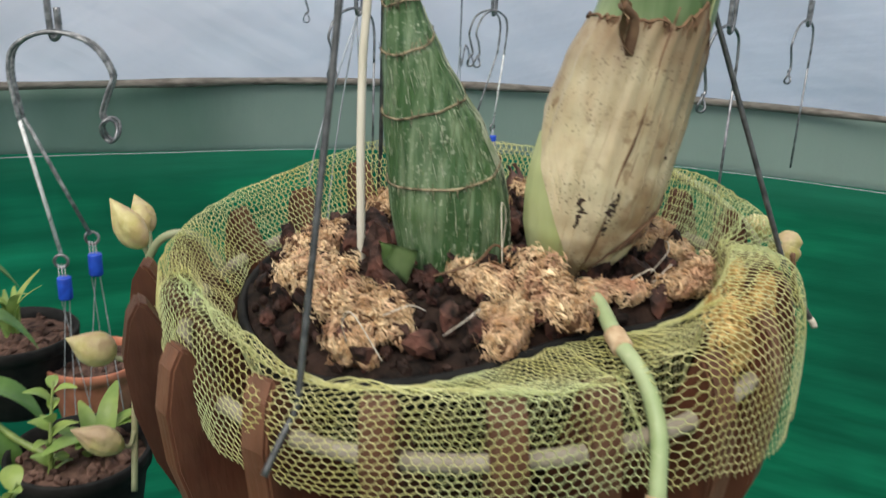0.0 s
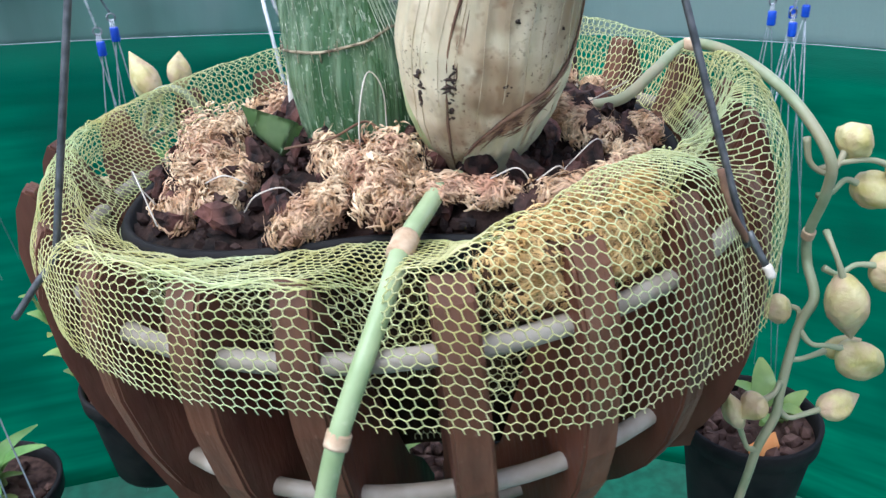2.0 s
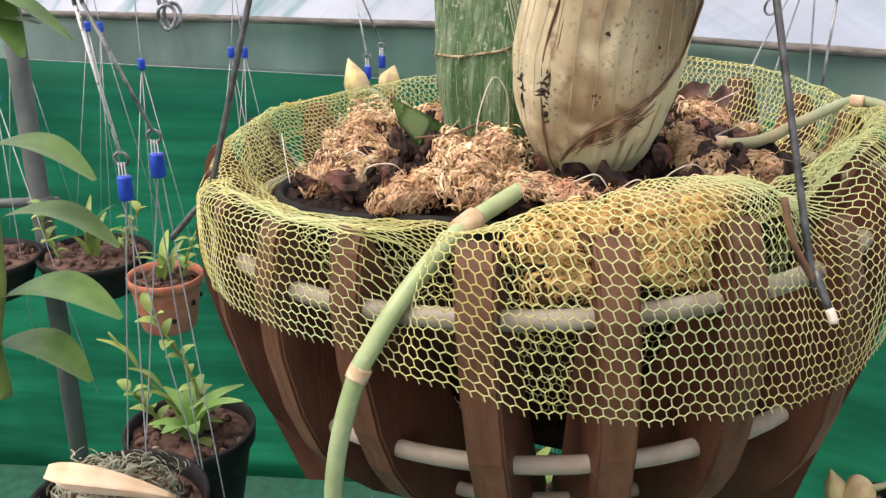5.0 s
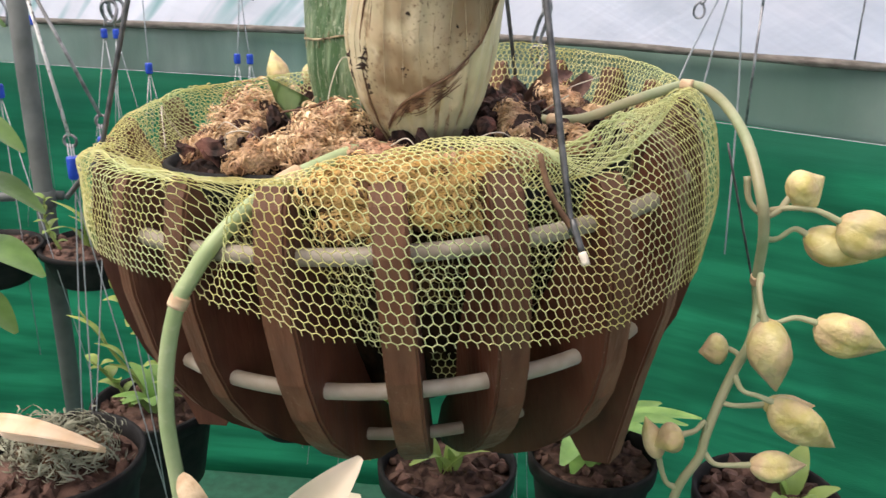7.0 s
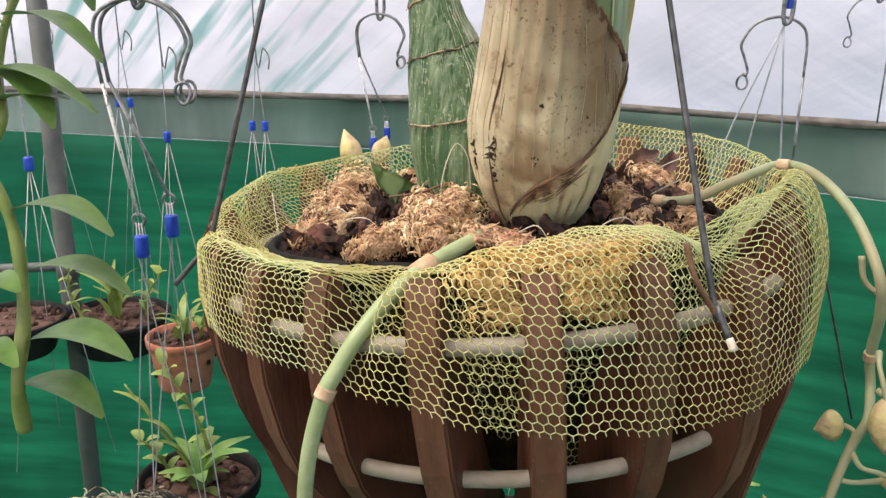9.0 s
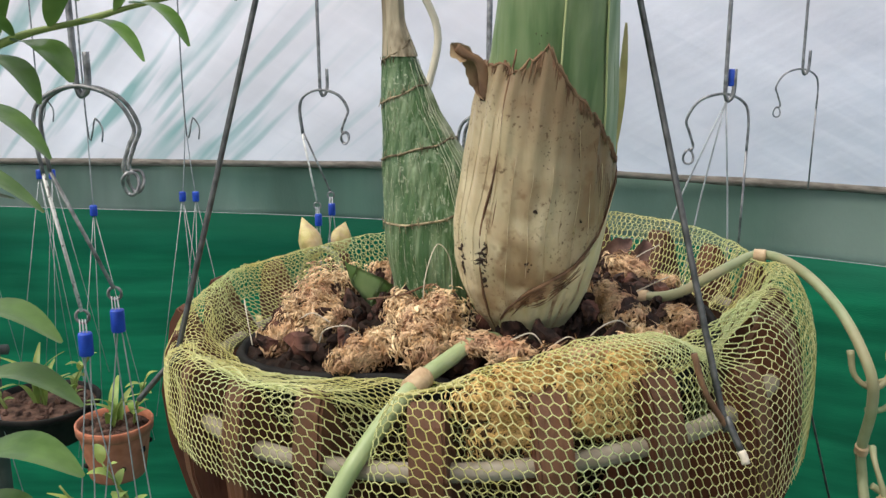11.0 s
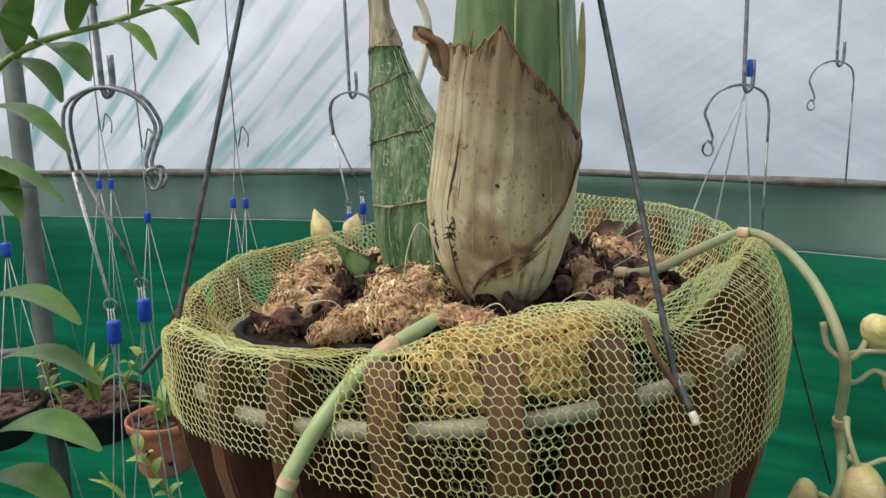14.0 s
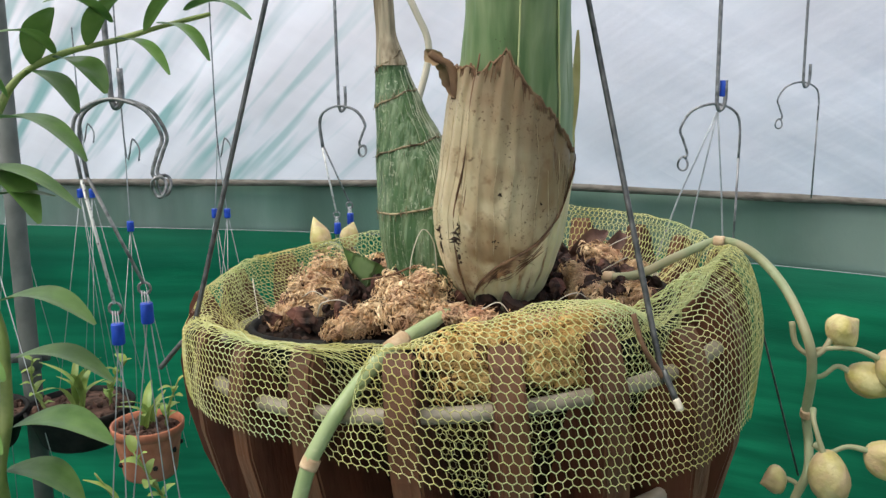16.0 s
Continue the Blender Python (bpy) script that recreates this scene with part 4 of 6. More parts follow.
plant_part("dry_tip", shell(OLD, 1.596, lambda a: 1.659, 0, 360, 0.0006, 5, 40, 30, 0.0014), mat("dry_tip", (0.13, 0.10, 0.055), (0.42, 0.36, 0.25), 230, 0.75, 0.7, stretch=(1, 1, 0.05)), old, "dry fibrous tan tip of the old bulb")
plant_part("dry_skin", shell(OLD, 1.530, lambda a: 1.591 - 0.00035 * abs(a + 8), -48, 45, 0.0005, 15, 40, 40, 0.0012, 0.0, 0.004), mat("dry_skin", (0.20, 0.22, 0.14), (0.50, 0.49, 0.38), 260, 0.75, 0.8, stretch=(1, 1, 0.04), c=(0.11, 0.17, 0.07), cscale=40, camount=0.8), old, "grey fibrous strip of old skin")
young = plant_part("young_bulb", shell(YOUNG, 1.455, lambda a: 1.72, 0, 360, -0.0012, 3, 64, 60, 0.0006), M_STEM, None, "fresh green stem rising from the sheath")
plant_part("bulb_flank", shell(YOUNG, 1.457, lambda a: 1.53 + 0.018 * math.cos(radians(a + 170)), -225, -125, 0.0001, 6, 40, 36, 0.0005), M_PALE, young, "pale yellow green swollen flank")


def sheath_side(z):
    """The azimuth at which the sheath's near edge lies, at a height."""
    t = min(1, max(0, (z - 1.466) / 0.085))
    return -143 - 82 * t ** 1.2


def sheath_top(a):
    t = (a + 99) / 78
    return 1.594 - 0.003 * bell(radians(a), radians(-128), 0.10) - 0.040 * min(1, max(0, t)) ** 1.05 + 0.006 * bell(radians(a), radians(-104), 0.17)


plant_part("sheath", shell(YOUNG, 1.463, sheath_top, -230, 65, 0.0010, 9, 150, 90, 0.0015, 0.0004, 0.0035, sheath_side), M_SHEATH, young, "papery tan sheath with ragged brown top")


def fold_top(a):
    line = ((-126, 1.477), (-112, 1.4875), (-96, 1.4965), (-82, 1.5015), (-60, 1.5090), (-35, 1.5230), (-8, 1.549), (20, 1.556), (80, 1.556))
    for p, q in zip(line, line[1:]):
        if a <= q[0]:
            return p[1] + (q[1] - p[1]) * max(0, (a - p[0]) / (q[0] - p[0]))
    return line[-1][1]


plant_part("lower_sheath", shell(YOUNG, 1.458, fold_top, -126, 75, 0.0020, 14, 110, 40, 0.0017, 0.0005, 0.0022), mat("sheath_fold", (0.42, 0.35, 0.19), (0.70, 0.60, 0.37), 160, 0.4, 0.4, 220, stretch=(1, 1, 0.3), c=(0.44, 0.44, 0.24), cscale=34, camount=0.8, coat=0.2), young, "older torn sheath wrapped round the base")
# fine pale veins of the sheath
for k in range(12):
    a0 = -165 + 13 * k + _rnd.uniform(-3, 3)
    z0, z1 = _rnd.uniform(1.478, 1.51), _rnd.uniform(1.545, 1.585)
    pts = []
    for j in range(26):
        z = z0 + (min(z1, sheath_top(a0) - 0.008) - z0) * j / 25
        a = a0 + 0.18 * (a0 + 131) * (0.5 - j / 25) + 0.8 * math.sin(j * 0.35 + k)
        x, y, r = axis_at(YOUNG, z)
        r += 0.0012 + 0.0015 * noise.noise(Vector((math.cos(radians(a)) * 6, math.sin(radians(a)) * 6, z * 18 + 9)))
        pts.append((x + r * math.cos(radians(a)), y + r * math.sin(radians(a)), z))
    plant_part("vein", tube_bm(pts, 0.00012, 5, 0), M_VEIN, young, "fine raised vein of the sheath")
# overlapping green leaf bases above the sheath
for k, (a0, a1, z0, zt, g) in enumerate(((-205, -78, None, 1.70, -0.0004), (-92, -30, None, 1.70, 0.0003), (-48, 95, None, 1.69, 0.0008))):
    plant_part("leaf_base", shell(YOUNG, lambda a: sheath_top(a) - 0.0015, lambda a: zt, a0, a1, g, 20 + k, 40, 40, 0.0009), M_STEM2 if k == 2 else M_STEM, young, "green leaf base clasping the stem")
for a0, g in ((-92, 0.0006), (-48, 0.0011)):
    pts = []
    for j in range(24):
        z = sheath_top(a0) - 0.001 + (1.69 - sheath_top(a0)) * j / 23
        x, y, r = axis_at(YOUNG, z)
        aa = radians(a0 + 1.0)
        pts.append((x + (r + g) * math.cos(aa), y + (r + g) * math.sin(aa), z))
    plant_part("leaf_margin", tube_bm(pts, 0.00045, 6, 0), M_PALE, young, "pale margin of a leaf base")
# ragged brown rim, midrib, hanging torn lobe and fold of the sheath
bm = bmesh.new()
pts = []
for k in range(60):
    a = -225 + 212 * k / 59
    zt = sheath_top(a) + 0.0035 * noise.noise(Vector((a * 0.21, 9, 0))) + 0.00175 * noise.noise(Vector((a * 0.6, 9, 4)))
    x, y, r = axis_at(YOUNG, zt)
    pts.append((x + (r + 0.0014) * math.cos(radians(a)), y + (r + 0.0014) * math.sin(radians(a)), zt))
tube(bm, pts, lambda t: 0.0006 + 0.0004 * noise.noise(Vector((t * 60, 0, 0))), 6)
for k in range(230):
    a = _rnd.uniform(-200, -22)
    zt = sheath_top(a) + 0.0035 * noise.noise(Vector((a * 0.21, 9, 0)))
    ln = _rnd.uniform(0.0015, 0.008) * (0.5 + 0.9 * bell(radians(a), radians(-95), 0.6))
    row = []
    for q in range(4):
        z = zt - ln * q / 3
        x, y, r = axis_at(YOUNG, z)
        row.append((x + (r + 0.00125) * math.cos(radians(a)), y + (r + 0.00125) * math.sin(radians(a)), z))
    tube(bm, row, lambda t: 0.00055 * (1 - 0.8 * t), 4)
pts = []
for k in range(30):
    z = 1.472 + 0.128 * k / 29
    a = radians(-136 + 7 * k / 29 + 1.5 * math.sin(k * 0.4))
    x, y, r = axis_at(YOUNG, z)
    pts.append((x + (r + 0.0013) * math.cos(a), y + (r + 0.0013) * math.sin(a), z))
tube(bm, pts, lambda t: 0.0003 + 0.0003 * math.sin(t * 9) ** 2 + 0.0002 * noise.noise(Vector((t * 30, 4, 0))), 6)
tube(bm, spline([(0.3100, 0.205, 1.580), (0.3085, 0.203, 1.590), (0.3060, 0.202, 1.5955), (0.3020, 0.202, 1.5975), (0.2975, 0.203, 1.6005)], 5), lambda t: 0.0030 - 0.0022 * t + 0.0032 * max(0, t - 0.6), 7)
pts = []
for k in range(36):
    a = -124 + 126 * k / 35
    zt = fold_top(a)
    x, y, r = axis_at(YOUNG, zt)
    pts.append((x + (r + 0.0022) * math.cos(radians(a)), y + (r + 0.0022) * math.sin(radians(a)), zt + 0.0005))
tube(bm, pts, lambda t: 0.00035 + 0.0009 * max(0, math.sin(min(1, t * 1.5) * math.pi)) * (0.6 + 0.5 * noise.noise(Vector((t * 9, 1, 0)))), 6)
for k in range(6):
    z0, ln, a0 = _rnd.uniform(1.485, 1.57), _rnd.uniform(0.008, 0.03), _rnd.gauss(-132, 3.5)
    row = []
    for q in range(7):
        z = min(z0 + ln * q / 6, 1.592)
        x, y, r = axis_at(YOUNG, z)
        r += 0.00085 + 0.0015 * noise.noise(Vector((math.cos(radians(a0)) * 6, math.sin(radians(a0)) * 6, z * 18 + 9)))
        row.append((x + r * math.cos(radians(a0)), y + r * math.sin(radians(a0)), z))
    tube(bm, row, lambda t: 0.0003 * math.sin(math.pi * min(1, t + 0.05)) + 0.00005, 4)
for k in range(7):
    pts, drop, a0, a1 = [], 0.0012 + 0.0013 * k, -112 + 4 * k + _rnd.uniform(-6, 6), -70 + 3 * k + _rnd.uniform(-10, 14)
    for j in range(16):
        a = a0 + (a1 - a0) * j / 15
        zt = fold_top(a) - drop - 0.0012 * math.sin(j * 0.5 + k)
        x, y, r = axis_at(YOUNG, zt)
        pts.append((x + (r + 0.0023) * math.cos(radians(a)), y + (r + 0.0023) * math.sin(radians(a)), zt))
    tube(bm, pts, lambda t: 0.00008 + 0.00020 * math.sin(math.pi * t), 5)
for k in range(11):
    pts, a0, z0 = [], -58 + 3.2 * k + _rnd.uniform(-1, 1), 1.563 - 0.0022 * k
    for j in range(14):
        a, z = a0 + 15 * j / 13, z0 - 0.024 * j / 13
        if z > sheath_top(a) - 0.003:
            continue
        x, y, r = axis_at(YOUNG, z)
        r += 0.0010 + 0.0015 * noise.noise(Vector((math.cos(radians(a)) * 6, math.sin(radians(a)) * 6, z * 18 + 9)))
        pts.append((x + r * math.cos(radians(a)), y + r * math.sin(radians(a)), z))
    if len(pts) > 4:
        tube(bm, pts, 0.00014, 4)
for k in range(9):
    a = _rnd.gauss(-86, 12)
    zt = fold_top(a) - _rnd.uniform(-0.0010, 0.0060)
    turn, span = _rnd.uniform(-0.002, 0.0045), _rnd.uniform(5, 15)
    row = []
    for j in range(8):
        aa, zz = a + span * j / 7, zt + turn * j / 7 + 0.0004 * math.sin(j * 1.3 + k)
        x, y, r = axis_at(YOUNG, zz)
        rr = r + 0.0024 + 0.0007 * math.sin(j * 0.9 + k)
        row.append((x + rr * math.cos(radians(aa)), y + rr * math.sin(radians(aa)), zz))
    tube(bm, row, lambda t: 0.00006 + 0.00028 * math.sin(math.pi * t) ** 2, 5)
plant_part("torn_fold", shell(YOUNG, lambda a: fold_top(a) - 0.0008 - bell(radians(a), radians(-84), 0.36) * (0.0060 + 0.0030 * noise.noise(Vector((a * 0.30, 3, 1))) + 0.0022 * noise.noise(Vector((a * 0.9, 3, 5)))), lambda a: fold_top(a) + 0.0004, -118, -48, 0.0024, 14, 120, 10, 0.0017),
           mat("torn_brown", (0.11, 0.055, 0.028), (0.34, 0.21, 0.11), 220, 0.75, 0.8, 260, stretch=(0.25, 0.25, 1), c=(0.50, 0.38, 0.21), cscale=70, camount=0.7), young, "dead brown crumpled strip along the sheath fold")
plant_part("sheath_edge", bm, M_BROWN, young, "dead brown torn sheath edge and midrib")
bm = bmesh.new()
blade(bm, (0.3125, 0.2030, 1.580), (0.2995, 0.2025, 1.6005), 0.0085, -0.22, 0.5, up=(0, -1, 0.2), shape=0.6)
blade(bm, (0.3020, 0.2022, 1.5960), (0.2950, 0.2025, 1.6020), 0.0070, -0.10, 0.6, up=(0, -1, 0.3), shape=0.7)
for v in bm.verts:
    v.co += Vector((0.0010, 0.0012, 0.0010)) * noise.noise(v.co * 320)
plant_part("sheath_flap", bm, mat("tan_flap", (0.20, 0.115, 0.055), (0.46, 0.33, 0.18), 160, 0.7, 0.6, stretch=(1, 1, 0.3), c=(0.10, 0.055, 0.03), cscale=70, camount=0.6), young, "curled tan flap torn off the sheath")
bm = bmesh.new()
blade(bm, (0.3625, 0.212, 1.545), (0.3665, 0.206, 1.611), 0.005, 0.02, 0.5, up=(0.6, -1, 0), shape=0.9)
blade(bm, (0.3640, 0.220, 1.535), (0.3650, 0.213, 1.575), 0.005, 0.03, 0.4, up=(0.6, -1, 0), shape=0.9)
plant_part("leaf_edge", bm, mat("yellow_edge", (0.40, 0.38, 0.13), (0.58, 0.53, 0.24), 60, 0.6, 0.2, c=(0.34, 0.25, 0.12), cscale=50), young, "yellowing loose leaf edge")
# rot spots on the sheath
bm = bmesh.new()
SPOTS = [(-150, 1.527, 0.9, 2.0), (-156, 1.512, 1.1, 3.0), (-154, 1.509, 1.0, 2.0), (-155, 1.504, 1.0, 2.2), (-132, 1.513, 0.9, 4.0), (-133, 1.508, 1.1, 3.0), (-131, 1.502, 1.3, 1.6), (-130, 1.518, 0.8, 2.2), (-133, 1.498, 0.9, 1.4), (-97, 1.511, 1.0, 1.4), (-95, 1.5105, 0.8, 1.3),
         (-96, 1.535, 0.7, 0.9), (-157, 1.516, 0.7, 1.5), (-129, 1.5105, 0.8, 1.6), (-72, 1.522, 0.6, 0.8), (-58, 1.530, 0.6, 0.8)]
_rnd = random.Random(21)
for _ in range(110):
    SPOTS.append((_rnd.gauss(-82, 14), _rnd.gauss(1.560, 0.008), 0.25, 0.3))
for _ in range(40):
    SPOTS.append((_rnd.gauss(-110, 5), _rnd.gauss(1.583, 0.010), 0.25, 0.3))
for a, z, w, h in SPOTS:
    for _ in range(6 if w > 0.6 else 1):
        aa, zz = a + _rnd.gauss(0, 1.0 * w), z + _rnd.gauss(0, 0.0007 * h)
        x, y, r = axis_at(YOUNG, zz)
        f = _rnd.uniform(0.55, 1.1) if w > 0.6 else 1.0
        c = Vector((x + (r + 0.0006) * math.cos(radians(aa)), y + (r + 0.0006) * math.sin(radians(aa)), zz))
        lump(bm, c, (0.0009 * w * f, 0.0009 * w * f, 0.0009 * h * f), _rnd, 0.4, 1)
plant_part("spot", bm, M_SPOT, young, "scattered dark rot specks")


def stalk(name, pts, rad, nodes, material, label, segs=10):
    st = plant_part(name, tube_bm(pts, rad, segs, 8), material, None, label)
    for p, q, r in nodes:
        bm = bmesh.new()
        tube(bm, spline([p, (Vector(p) + Vector(q)) / 2, q], 3), r, 10)
        plant_part("node", bm, M_NODE, st, "papery tan node ring")
    return st


front = stalk("flower_stalk", [(0.319, 0.2215, 1.4700), (0.309, 0.212, 1.4730), (0.297, 0.197, 1.4712), (0.2815, 0.1785, 1.4665), (0.2700, 0.1592, 1.4608), (0.2579, 0.1448, 1.4487), (0.2495, 0.1385, 1.4355), (0.2445, 0.1355, 1.4255), (0.238, 0.1355, 1.40), (0.2345, 0.138, 1.37), (0.236, 0.139, 1.34), (0.237, 0.140, 1.315)],
              lambda t: 0.0037 - 0.0004 * t, [((0.2845, 0.1827, 1.4677), (0.2785, 0.1743, 1.4654), 0.0047), ((0.2462, 0.1365, 1.4290), (0.2442, 0.1352, 1.4245), 0.0041), ((0.3120, 0.2153, 1.4728), (0.3060, 0.2087, 1.4731), 0.0046)], M_STALK, "smooth pale green flower stalk hanging over the net")


def bud(base, tip, wide, parent, stem=(), lobes=3, stem_r=0.0014, label=""):
    """A closed pointed flower bud with overlapping sepals, on its pedicel."""
    base, tip = Vector(base), Vector(tip)
    d = tip - base
    L = d.length
    d.normalize()
    up = d.orthogonal().normalized()
    side = d.cross(up)
    bm = bmesh.new()
    rnd = random.Random(int((base.x * 7 + base.z * 13) * 1e4))
    turn = rnd.uniform(0, 6.3)
    segs, rows = 30, 18
    rings = []
    for j in range(rows + 1):
        t = j / rows
        prof = (math.sin(math.pi * t ** 0.76) ** 0.80) * (1.0 if t < 0.55 else 1 - 0.42 * ((t - 0.55) / 0.45) ** 1.2) + 0.025
        ring = []
        for k in range(segs):
            a = 2 * math.pi * k / segs
            lobe = 1 + 0.26 * abs(math.sin(lobes * 0.5 * a + turn + 0.5 * t)) ** 0.5 - 0.13 + 0.05 * math.sin(9 * a + 4 * t + turn) * t + 0.10 * math.cos(2 * (a + turn)) * (1 - t)
            step = 0.10 * (((lobes * a / (2 * math.pi) + 0.25 * t) % 1.0) - 0.5)
            r = wide * 0.5 * prof * (lobe + step)
            ring.append(bm.verts.new(base + d * (L * t) + (up * math.cos(a) + side * math.sin(a)) * r + up * (0.10 * L * t * t)))
        rings.append(ring)
    for r0, r1 in zip(rings, rings[1:]):
        for k in range(segs):
            bm.faces.new((r0[k], r0[(k + 1) % segs], r1[(k + 1) % segs], r1[k]))
    bm.faces.new(rings[0][::-1])
    bm.faces.new(rings[-1])
    ob = plant_part("bud", bm, M_BUD, parent, label)
    if stem:
        plant_part("pedicel", tube_bm([*stem, base + d * 0.002], lambda t: stem_r * (1.25 - 0.35 * math.sin(math.pi * t)), 8, 6), M_STALK2, parent, "curved olive bud stem")
    return ob


spike = stalk("flower_spike", [(0.362, 0.279, 1.472), (0.378, 0.276, 1.4765), (0.397, 0.262, 1.4785), (0.413, 0.258, 1.4815), (0.436, 0.27, 1.4885), (0.466, 0.289, 1.494), (0.4765, 0.264, 1.4925), (0.4835, 0.232, 1.48), (0.4865, 0.206, 1.46), (0.4912, 0.2085, 1.4405), (0.4945, 0.2185, 1.415), (0.497, 0.2185, 1.399), (0.4916, 0.2048, 1.3881), (0.4872, 0.2062, 1.374), (0.4811, 0.2032, 1.3571), (0.4761, 0.1999, 1.3403), (0.4737, 0.1978, 1.3284), (0.466, 0.1978, 1.3118), (0.4627, 0.1982, 1.2937), (0.4577, 0.1985, 1.2701)],
              lambda t: 0.0028 - 0.0006 * t, [((0.3945, 0.2640, 1.4783), (0.3990, 0.2610, 1.4788), 0.0035), ((0.4630, 0.2880, 1.4938), (0.4680, 0.2850, 1.4940), 0.0036), ((0.4942, 0.2175, 1.4172), (0.4947, 0.2190, 1.4130), 0.0032)], M_STALK2, "olive flower spike arching over the basket rim")
bud((0.5001, 0.2122, 1.4576), (0.5163, 0.213, 1.4661), 0.0176, spike, [(0.4824, 0.2166, 1.4655), (0.4844, 0.2146, 1.4545), (0.4908, 0.2114, 1.449), (0.4963, 0.2106, 1.4513)])
bud((0.5208, 0.2024, 1.4505), (0.5506, 0.2017, 1.4355), 0.0194, spike, [(0.4909, 0.2158, 1.4489), (0.4996, 0.2097, 1.4534), (0.5114, 0.2053, 1.4541)])
bud((0.5104, 0.2108, 1.4412), (0.5404, 0.2112, 1.4262), 0.0174, spike, [(0.4916, 0.2137, 1.4369), (0.499, 0.2134, 1.4374), (0.506, 0.2134, 1.4425)])
bud((0.5171, 0.1978, 1.4036), (0.5506, 0.1984, 1.3874), 0.0180, spike, [(0.493, 0.2038, 1.4039), (0.4996, 0.2009, 1.4007), (0.5089, 0.2004, 1.404)])
bud((0.4916, 0.1904, 1.4064), (0.5034, 0.19, 1.3732), 0.0185, spike, [(0.4919, 0.2051, 1.4224), (0.4895, 0.1981, 1.4193), (0.4901, 0.1928, 1.4123)])
bud((0.4844, 0.2129, 1.3814), (0.4701, 0.2132, 1.3793), 0.0135, spike, [(0.486, 0.2058, 1.3705), (0.4887, 0.2101, 1.3786)])
bud((0.5021, 0.1928, 1.3646), (0.5336, 0.1932, 1.3371), 0.0172, spike, [(0.4861, 0.2061, 1.3719), (0.4899, 0.2003, 1.3652), (0.4965, 0.1964, 1.3646)])
bud((0.5004, 0.2016, 1.3575), (0.5265, 0.2022, 1.3549), 0.0101, spike, [(0.4811, 0.2031, 1.3564), (0.489, 0.2025, 1.3554)])
bud((0.4967, 0.1943, 1.3283), (0.5245, 0.1947, 1.3263), 0.0132, spike, [(0.4747, 0.1987, 1.3326), (0.4809, 0.1967, 1.3261), (0.4891, 0.1958, 1.3263)])
bud((0.4647, 0.1968, 1.3417), (0.4502, 0.1968, 1.3357), 0.0129, spike, [(0.4757, 0.2001, 1.341), (0.474, 0.199, 1.3475), (0.4698, 0.1968, 1.3438)])
bud((0.4555, 0.2006, 1.3252), (0.4449, 0.2006, 1.3463), 0.0102, spike, [(0.4652, 0.1978, 1.3102), (0.4599, 0.1976, 1.3128), (0.4567, 0.1983, 1.3194)])

side = stalk("flower_spike", [(0.238, 0.398, 1.450), (0.231, 0.406, 1.4650), (0.222, 0.413, 1.4690), (0.212, 0.420, 1.463), (0.204, 0.424, 1.440), (0.196, 0.420, 1.41), (0.190, 0.416, 1.37), (0.182, 0.408, 1.33)], lambda t: 0.0024 - 0.0006 * t, [], M_STALK2, "olive flower spike drooping over the bare slats")
bud((0.2155, 0.4370, 1.4560), (0.2020, 0.4490, 1.4830), 0.0150, side, [(0.204, 0.424, 1.440), (0.211, 0.431, 1.442), (0.2160, 0.435, 1.449)])
bud((0.2290, 0.4560, 1.4570), (0.2313, 0.4755, 1.4765), 0.0130, side, [(0.204, 0.424, 1.436), (0.218, 0.440, 1.438), (0.2270, 0.452, 1.447)])
bud((0.190, 0.432, 1.399), (0.172, 0.447, 1.414), 0.017, side, [(0.199, 0.423, 1.405), (0.195, 0.428, 1.398)])
bud((0.180, 0.411, 1.356), (0.161, 0.428, 1.371), 0.015, side, [(0.188, 0.414, 1.362), (0.184, 0.412, 1.356)])
# open pale bloom low on the front stalk
bm = bmesh.new()
blade(bm, (0.292, 0.098, 1.345), (0.3235, 0.100, 1.3835), 0.018, 0.14, 0.45, up=(0, -1, 0.4))
blade(bm, (0.292, 0.104, 1.342), (0.322, 0.108, 1.360), 0.013, 0.15, 0.3, up=(0, -0.6, 1))
plant_part("petal", bm, mat("cream_petal", (0.62, 0.55, 0.38), (0.74, 0.68, 0.52), 50, 0.55, 0.15, c=(0.70, 0.55, 0.40), cscale=40, trans=0.3), front, "cream coloured pointed petals")
bm = bmesh.new()
blade(bm, (0.243, 0.127, 1.352), (0.256, 0.124, 1.337), 0.010, 0.15, 0.4, up=(0, -1, 0.3))
plant_part("bract", bm, M_NODE, front, "yellow papery bract")

# cut leaf stub, dead leaf curl, stray roots
bm = bmesh.new()
_tip, _crest, _low, _right, _foot, _back, _back_foot = [Vector(p) for p in ((0.2450, 0.2850, 1.4920), (0.2525, 0.2825, 1.4890), (0.2485, 0.2850, 1.4800), (0.2660, 0.2795, 1.4836), (0.2585, 0.2800, 1.4690), (0.2705, 0.2850, 1.4790), (0.2625, 0.2835, 1.4670))]
for a, b, c, d in ((_tip, _crest, _low + (_tip - _low) * 0.35, _low), (_crest, _right, _low, _foot), (_right, _back, _foot, _back_foot)):
    rows = []
    for i in range(9):
        u = i / 8
        p, q = a.lerp(b, u), c.lerp(d, u)
        rows.append([bm.verts.new(p.lerp(q, k / 5) + Vector((0, -0.0010, 0.0006)) * math.sin(math.pi * k / 5) + Vector((0.0003, 0.0003, 0.0003)) * noise.noise(p.lerp(q, k / 5) * 400)) for k in range(6)])
    for p, q in zip(rows, rows[1:]):
        for k in range(5):
            bm.faces.new((p[k], p[k + 1], q[k + 1], q[k]))
